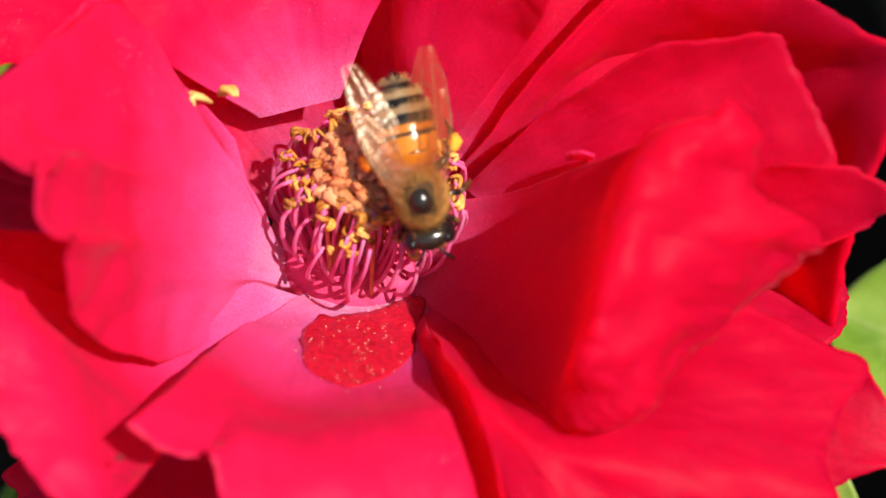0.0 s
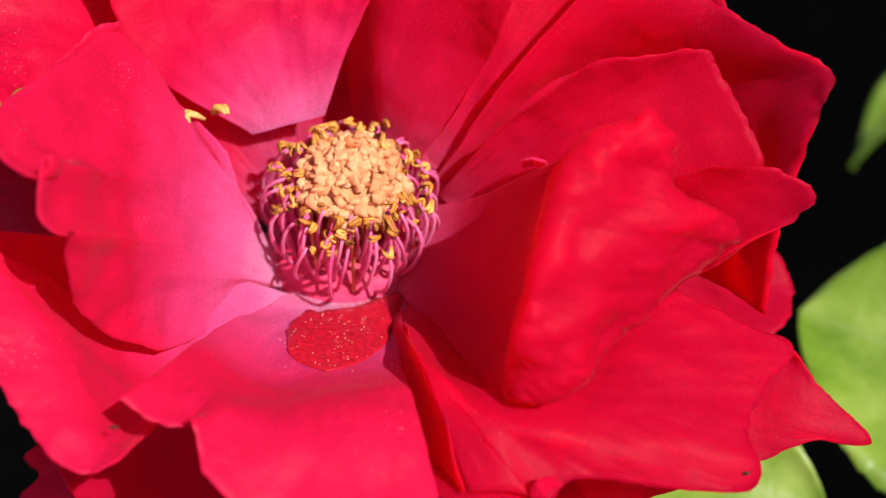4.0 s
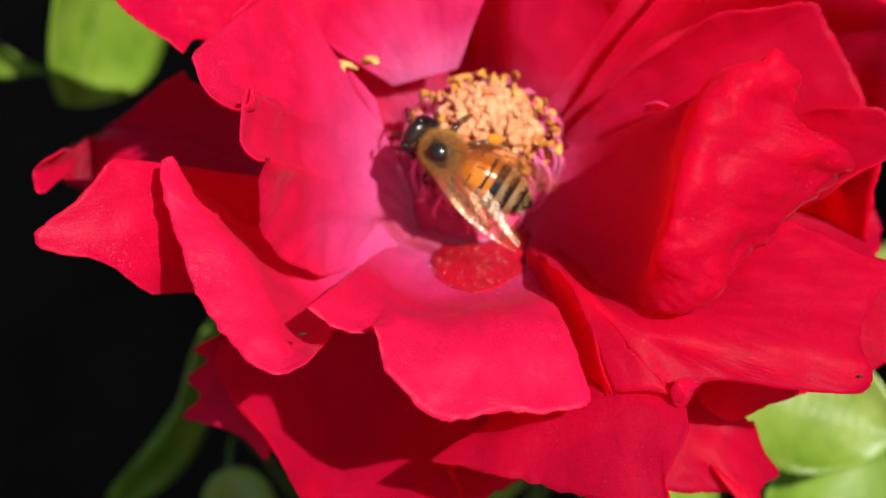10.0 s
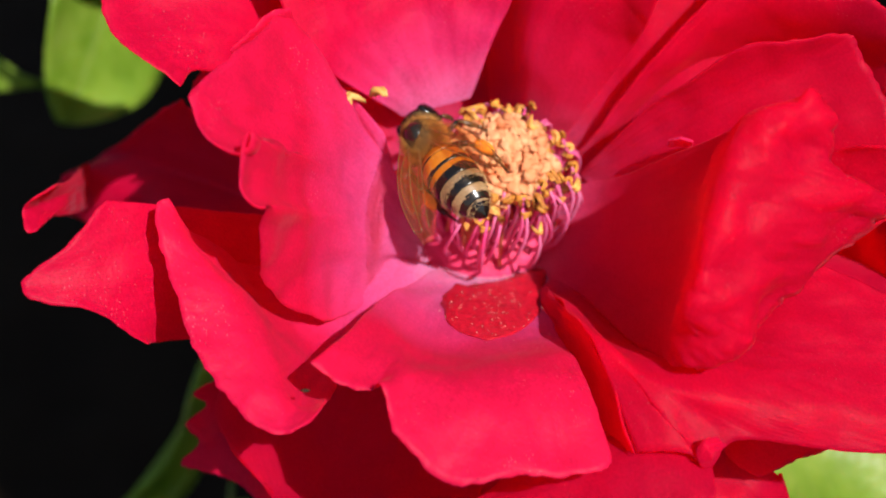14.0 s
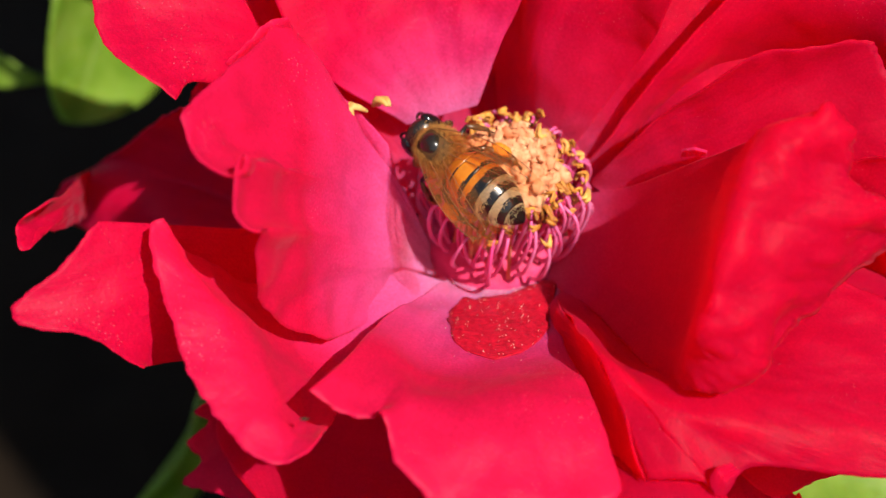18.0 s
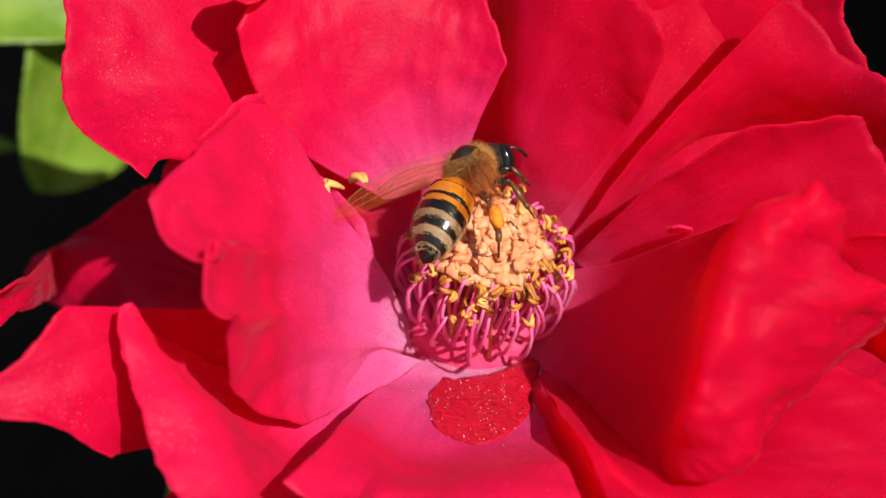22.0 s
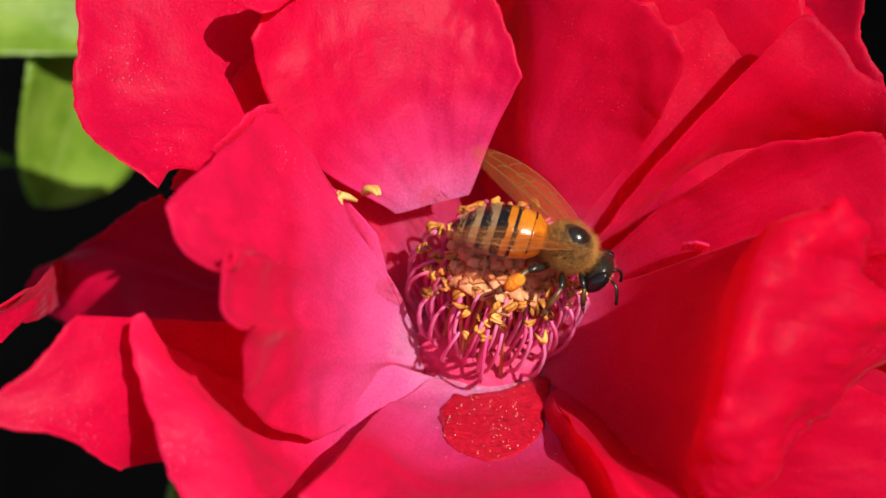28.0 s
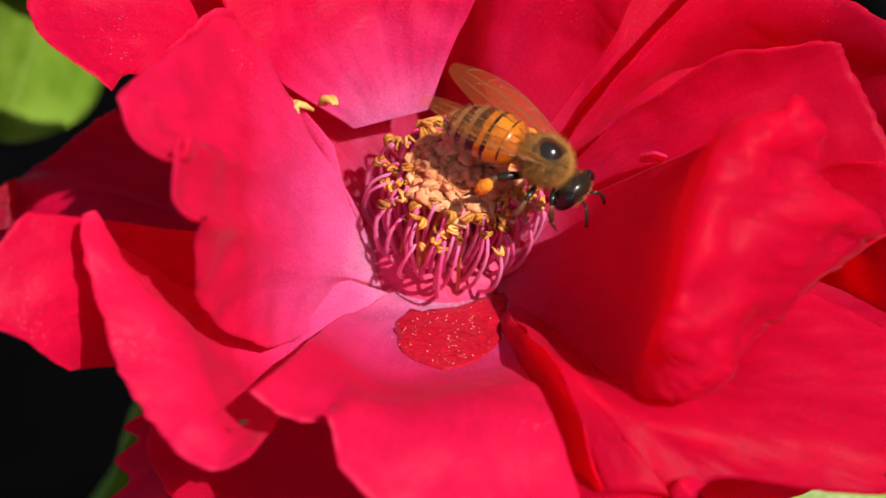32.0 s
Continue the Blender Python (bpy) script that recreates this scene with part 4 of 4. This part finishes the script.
head.matrix_local = Matrix.Translation(vec(2.9, 0, -0.3)) @ Matrix.Rotation(radians(32), 4, "Y") @ Matrix.Translation(vec(-2.9, 0, 0.3))

# abdomen: six overlapping rings along a gently drooping axis
PROFILE = [(0, 0.6), (0.06, 1.3), (0.16, 1.8), (0.3, 1.98), (0.45, 2.0), (0.6, 1.86), (0.74, 1.55), (0.86, 1.08), (0.95, 0.56), (1.0, 0.1)]


def abdomen_ring(t):
    for (a, ra), (b, rb) in zip(PROFILE, PROFILE[1:]):
        if t <= b:
            r = ra + (rb - ra) * (t - a) / (b - a)
            break
    return vec(0.1 - 6.8 * t, 0, 0.05 - 0.25 * t - 1.1 * t * t), r * MM


SEGMENTS = [(0.0, 0.19, 0.97, ORANGE), (0.17, 0.38, 0.80, ORANGE), (0.36, 0.56, 0.48, ORANGE), (0.54, 0.72, 0.50, GREY), (0.70, 0.87, 0.55, GREY), (0.85, 1.0, 0.22, GREY)]
for k, (t0, t1, share, skin) in enumerate(SEGMENTS):
    bm = bmesh.new()
    rings = []
    steps = 12
    for i in range(steps + 1):
        q = i / steps
        c, r = abdomen_ring(t0 + (t1 - t0) * q)
        r *= 1.0 + 0.045 * q - (0.05 if i == 0 else 0)
        rings.append([bm.verts.new(c + Vector((0, math.cos(a * math.tau / 28) * r, math.sin(a * math.tau / 28) * r * (0.9 if math.sin(a * math.tau / 28) > 0 else 0.82)))) for a in range(28)])
    c, r = abdomen_ring(t1)
    rings.append([bm.verts.new(c + (v.co - c) * 0.8) for v in rings[-1]])
    for i, (p, q) in enumerate(zip(rings, rings[1:])):
        for a in range(28):
            f = bm.faces.new((p[a], q[a], q[(a + 1) % 28], p[(a + 1) % 28]))
            wave = 0.05 * math.sin(a * 0.9 + k)
            f.material_index = 0 if (i + 0.5) / steps < share + wave else 1
    if k == 5:
        bm.faces.new(rings[-1])
    ob = finish("abdomen_segment", bm, skin, bee)
    ob.data.materials.append(BLACK)


def band_hairs(t0, t1, count):
    for k in range(count):
        t = rng.uniform(t0, t1)
        a = rng.uniform(0, math.tau)
        c, r = abdomen_ring(t)
        d = Vector((0, math.cos(a), math.sin(a) * 0.88))
        yield c + d * r, (d * 0.55 + Vector((-0.9, 0, 0))).normalized()


fur("down", bee, [*band_hairs(0.0, 0.16, 260), *band_hairs(0.54, 0.65, 420), *band_hairs(0.70, 0.80, 380), *band_hairs(0.86, 0.93, 120), *band_hairs(0.2, 0.5, 160)], 0.42, 0.018, DOWN)

# legs in three joints; the hind pair carries pollen
LEGS = [((3.0, 0.7, -1.2), (3.6, 1.9, -1.5), (3.9, 2.1, -2.9), (4.3, 1.8, -4.0), 0.2), ((1.8, 0.9, -1.4), (2.0, 2.7, -1.4), (1.5, 3.4, -3.1), (1.4, 3.6, -4.6), 0.22), ((0.7, 0.9, -1.3), (-0.6, 2.4, -1.0), (-1.8, 3.0, -2.9), (-2.9, 2.8, -4.4), 0.3)]
for hip, knee, ankle, toe, r in LEGS:
    for sgn in (-1, 1):
        pts = [vec(p[0], p[1] * sgn, p[2]) for p in (hip, knee, ankle, toe)]
        bm = bmesh.new()
        tube(bm, [pts[0], pts[0].lerp(pts[1], 0.5), pts[1]], [r * 0.8 * MM, r * 1.15 * MM, r * 0.7 * MM], 8)
        leg = finish("leg", bm, BLACK, bee)
        bm = bmesh.new()
        tube(bm, [pts[1], pts[1].lerp(pts[2], 0.6), pts[2]], [r * 0.6 * MM, r * 1.2 * MM, r * 0.8 * MM], 8)
        finish("shin", bm, LEG, leg)
        bm = bmesh.new()
        tube(bm, [pts[2], pts[2].lerp(pts[3], 0.35), pts[2].lerp(pts[3], 0.4), pts[3]], [r * 0.8 * MM, r * 0.8 * MM, r * 0.4 * MM, r * 0.25 * MM], 8)
        finish("foot", bm, LEG, leg)
        if r == 0.3:
            bm = bmesh.new()
            m = pts[1].lerp(pts[2], 0.55) + vec(0, sgn * 0.25, 0.05)
            along = (pts[2] - pts[1]).normalized()
            side = along.orthogonal().normalized()
            blob(bm, m, (along * 0.9 * MM, side * 0.5 * MM, along.cross(side) * 0.5 * MM), 0.25, 5, 14, 10)
            finish("pollen_load", bm, LOAD, leg, "bright orange pollen load")


def wing_mesh(length, width, sgn):
    """Membrane with a slight camber; it points backwards from its hinge."""
    bm = bmesh.new()
    nu, nv = 18, 7
    tops = []
    for lift in (0.012, -0.012):
        g = []
        for i in range(nu):
            t = i / (nu - 1)
            w = width * (math.sin(math.pi * (0.06 + 0.90 * t ** 0.8)) ** 0.6)
            lead = 0.38 * width * math.sin(math.pi * t * 0.9)
            row = []
            for j in range(nv):
                s = j / (nv - 1)
                row.append(bm.verts.new(vec(-length * t, sgn * (lead - w * s), 0.10 * math.sin(s * 9 + t * 4) * t + 0.25 * math.sin(math.pi * t) + lift)))
            g.append(row)
        tops.append(g)
    a, b = tops
    for i in range(nu - 1):
        for j in range(nv - 1):
            bm.faces.new((a[i][j], a[i + 1][j], a[i + 1][j + 1], a[i][j + 1]))
            bm.faces.new((b[i][j], b[i][j + 1], b[i + 1][j + 1], b[i + 1][j]))
    veins = []
    for j in (0, 2, 4):
        veins.append(([a[i][j].co + vec(0, 0, 0.01) for i in range(0, nu - 2)], 0.00003))
    for i, j in ((5, 0), (8, 2), (11, 0), (12, 2), (14, 0)):
        veins.append(([a[i][j].co.copy(), a[i + 1][j + 1].co.copy(), a[i + 1][j + 2].co.copy()], 0.00002))
    return bm, veins


wings = []
for name, length, width, hinge in (("forewing", 9.9, 3.0, (2.3, 1.25, 1.15)), ("hindwing", 6.4, 2.2, (1.5, 1.3, 1.0))):
    for sgn in (-1, 1):
        bm, veins = wing_mesh(length, width, sgn)
        wg = finish(name, bm, WING, bee, "clear amber-tinted veined wing")
        for line, r in veins:
            vb = bmesh.new()
            tube(vb, line, [r] * len(line), 5)
            finish("vein", vb, VEIN, wg)
        wings.append((wg, hinge, sgn, 0 if name == "forewing" else 1))


def wing_pose(hinge, sgn, order, splay, lift):
    """splay: degrees out from straight back; lift: degrees up from level."""
    turn = Matrix.Rotation(radians(-sgn * (splay + 6 * order)), 4, "Z") @ Matrix.Rotation(radians(5 + lift), 4, "Y") @ Matrix.Rotation(radians(sgn * 14), 4, "X")
    return Matrix.Translation(vec(hinge[0], hinge[1] * sgn, hinge[2] + 0.12 - 0.1 * order)) @ turn


SPLAY = [(0, 8), (1.5, 8), (2, 10), (2.5, 16), (2.9, 78), (9.1, 78), (9.5, 34), (10, 10), (11.5, 6), (13, 4), (14, 16), (15.5, 18), (18, 9), (19, 12), (20, 24), (21.5, 36), (23, 44), (25.5, 44), (27.5, 26), (28.5, 20), (29, 28), (29.5, 12), (30, 5), (32, 4)]
FLIGHT = (2.9, 9.1)


def motions():
    # bee rows begin
    walk(bee, [
        (0, pose(0.0068, 0.0098, 0.6262, 17.1, 48.1, -69.2)),
        (0.5, pose(0.0071, 0.0092, 0.6256, 17.5, 36.6, -69.6)),
        (1, pose(0.0072, 0.0085, 0.6255, 21.1, 47.0, -64.3)),
        (1.5, pose(0.0070, 0.0079, 0.6255, 22.4, 45.9, -60.1)),
        (2, pose(0.0061, 0.0063, 0.6253, 31.0, 14.0, -45.7)),
        (2.5, pose(0.0053, 0.0083, 0.6277, 76.7, -27.8, -19.8)),
        (3, pose(0.0076, 0.0021, 0.6321, 64.6, -61.0, 4.3)),
        (3.4, pose(0.0177, 0.0023, 0.6452, 70.1, -67.4, 2.4)),
        (3.8, pose(0.0436, 0.0013, 0.6508, 97.4, -70.6, -24.9)),
        (4.4, pose(0.0520, -0.0134, 0.6197, 31.4, -72.6, 52.2)),
        (5, pose(0.0358, -0.0268, 0.5876, -20.5, -67.8, 115.5)),
        (5.5, pose(0.0266, -0.0194, 0.5969, -25.7, -44.5, 124.5)),
        (6, pose(0.0330, -0.0158, 0.6011, -34.4, -38.9, 137.5)),
        (6.2, pose(0.0288, -0.0146, 0.6042, -34.4, -38.9, 137.4)),
        (6.4, pose(0.0333, -0.0240, 0.6147, -34.4, -38.9, 137.4)),
        (6.5, pose(0.0423, -0.0209, 0.6200, -45.7, -50.2, 153.9)),
        (6.8, pose(0.0573, -0.0126, 0.6329, -53.7, -50.4, 166.5)),
        (7.2, pose(0.0228, -0.0020, 0.6492, -42.5, -63.6, 144.7)),
        (7.6, pose(-0.0171, -0.0038, 0.6372, -34.9, -38.4, 138.3)),
        (8, pose(-0.0090, -0.0006, 0.6333, -36.4, -37.0, 140.8)),
        (8.3, pose(-0.0216, -0.0118, 0.6382, 14.0, -46.0, 70.0)),
        (8.5, pose(-0.0116, -0.0113, 0.6379, 19.5, -47.0, 64.1)),
        (8.8, pose(0.0030, 0.0004, 0.6291, -6.0, -49.0, 99.0)),
        (9, pose(0.0003, 0.0064, 0.6261, 7.2, -49.6, 80.6)),
        (9.5, pose(0.0016, 0.0068, 0.6240, -50.4, -21.9, 141.6)),
        (10, pose(0.0015, 0.0073, 0.6233, -54.8, -24.1, 157.9)),
        (10.5, pose(0.0012, 0.0074, 0.6234, -53.4, -26.4, 155.4)),
        (11, pose(0.0007, 0.0077, 0.6237, -49.7, -31.2, 149.5)),
        (11.5, pose(0.0001, 0.0076, 0.6236, -53.3, -26.5, 155.3)),
        (12, pose(0.0006, 0.0078, 0.6238, -52.7, -27.4, 154.2)),
        (12.5, pose(0.0002, 0.0080, 0.6241, -42.4, -34.7, 144.4)),
        (13, pose(-0.0005, 0.0085, 0.6247, -42.2, -38.9, 137.3)),
        (13.5, pose(-0.0006, 0.0110, 0.6258, -38.8, -21.8, 119.3)),
        (14, pose(-0.0016, 0.0109, 0.6255, -41.7, -7.2, 118.4)),
        (14.5, pose(-0.0009, 0.0109, 0.6252, -39.0, 8.7, 118.8)),
        (15, pose(-0.0011, 0.0117, 0.6263, -36.7, -3.8, 115.3)),
        (15.5, pose(-0.0016, 0.0111, 0.6257, -41.6, 1.0, 120.6)),
        (17.5, pose(-0.0005, 0.0107, 0.6253, -36.2, -12.4, 127.4)),
        (18, pose(-0.0004, 0.0110, 0.6257, -38.6, -10.8, 134.4)),
        (18.5, pose(0.0001, 0.0119, 0.6267, -34.2, -16.3, 126.7)),
        (19, pose(0.0012, 0.0125, 0.6277, -23.3, -33.8, 105.3)),
        (19.5, pose(-0.0002, 0.0130, 0.6279, -40.5, -11.1, 95.2)),
        (20, pose(0.0009, 0.0124, 0.6274, -37.5, -19.6, 73.6)),
        (20.5, pose(0.0013, 0.0126, 0.6276, -28.0, -17.4, 61.2)),
        (21, pose(0.0011, 0.0136, 0.6287, -27.9, -8.7, 61.1)),
        (21.5, pose(0.0011, 0.0139, 0.6291, -29.8, -14.6, 84.1)),
        (22, pose(0.0016, 0.0138, 0.6290, -25.0, -9.3, 61.7)),
        (22.5, pose(0.0028, 0.0127, 0.6276, -16.2, -7.0, 51.5)),
        (23, pose(0.0032, 0.0129, 0.6279, -19.2, -8.6, 52.7)),
        (23.5, pose(0.0024, 0.0138, 0.6290, -17.7, -13.1, 55.7)),
        (24, pose(0.0026, 0.0138, 0.6289, -16.3, 0.1, 43.8)),
        (24.5, pose(0.0021, 0.0138, 0.6291, -16.9, -17.1, 44.8)),
        (25, pose(0.0022, 0.0133, 0.6285, -18.9, -12.8, 50.4)),
        (25.5, pose(0.0038, 0.0126, 0.6277, -16.8, -17.8, 36.0)),
        (27.5, pose(0.0064, 0.0107, 0.6274, 1.3, -1.4, -17.0)),
        (28, pose(0.0069, 0.0108, 0.6274, 2.4, 13.5, -11.6)),
        (28.5, pose(0.0079, 0.0108, 0.6276, -6.9, 24.1, -36.4)),
        (29, pose(0.0090, 0.0101, 0.6285, -43.3, 6.8, -80.0)),
        (29.5, pose(0.0084, 0.0098, 0.6281, -7.4, 0.5, -62.5)),
        (30, pose(0.0094, 0.0097, 0.6278, 2.9, 15.3, -63.5)),
        (30.5, pose(0.0082, 0.0099, 0.6281, 22.4, 5.1, -44.7)),
        (31, pose(0.0083, 0.0096, 0.6277, 18.5, 11.7, -49.6)),
        (31.5, pose(0.0084, 0.0094, 0.6275, 7.6, 8.5, -55.5)),
        (32, pose(0.0084, 0.0099, 0.6280, 11.0, 9.5, -33.2)),
    ])
    # bee rows end
    for wg, hinge, sgn, order in wings:
        rows = []
        for t, a in SPLAY:
            rows.append((t, wing_pose(hinge, sgn, order, a, 0)))
            if t == FLIGHT[0]:
                beat = FLIGHT[0] + 0.1
                up = 1
                while beat < FLIGHT[1] - 0.05:
                    rows.append((beat, wing_pose(hinge, sgn, order, 78, 42 * up)))
                    up = -up
                    beat += 1 / 30
        walk(wg, rows)


motions()
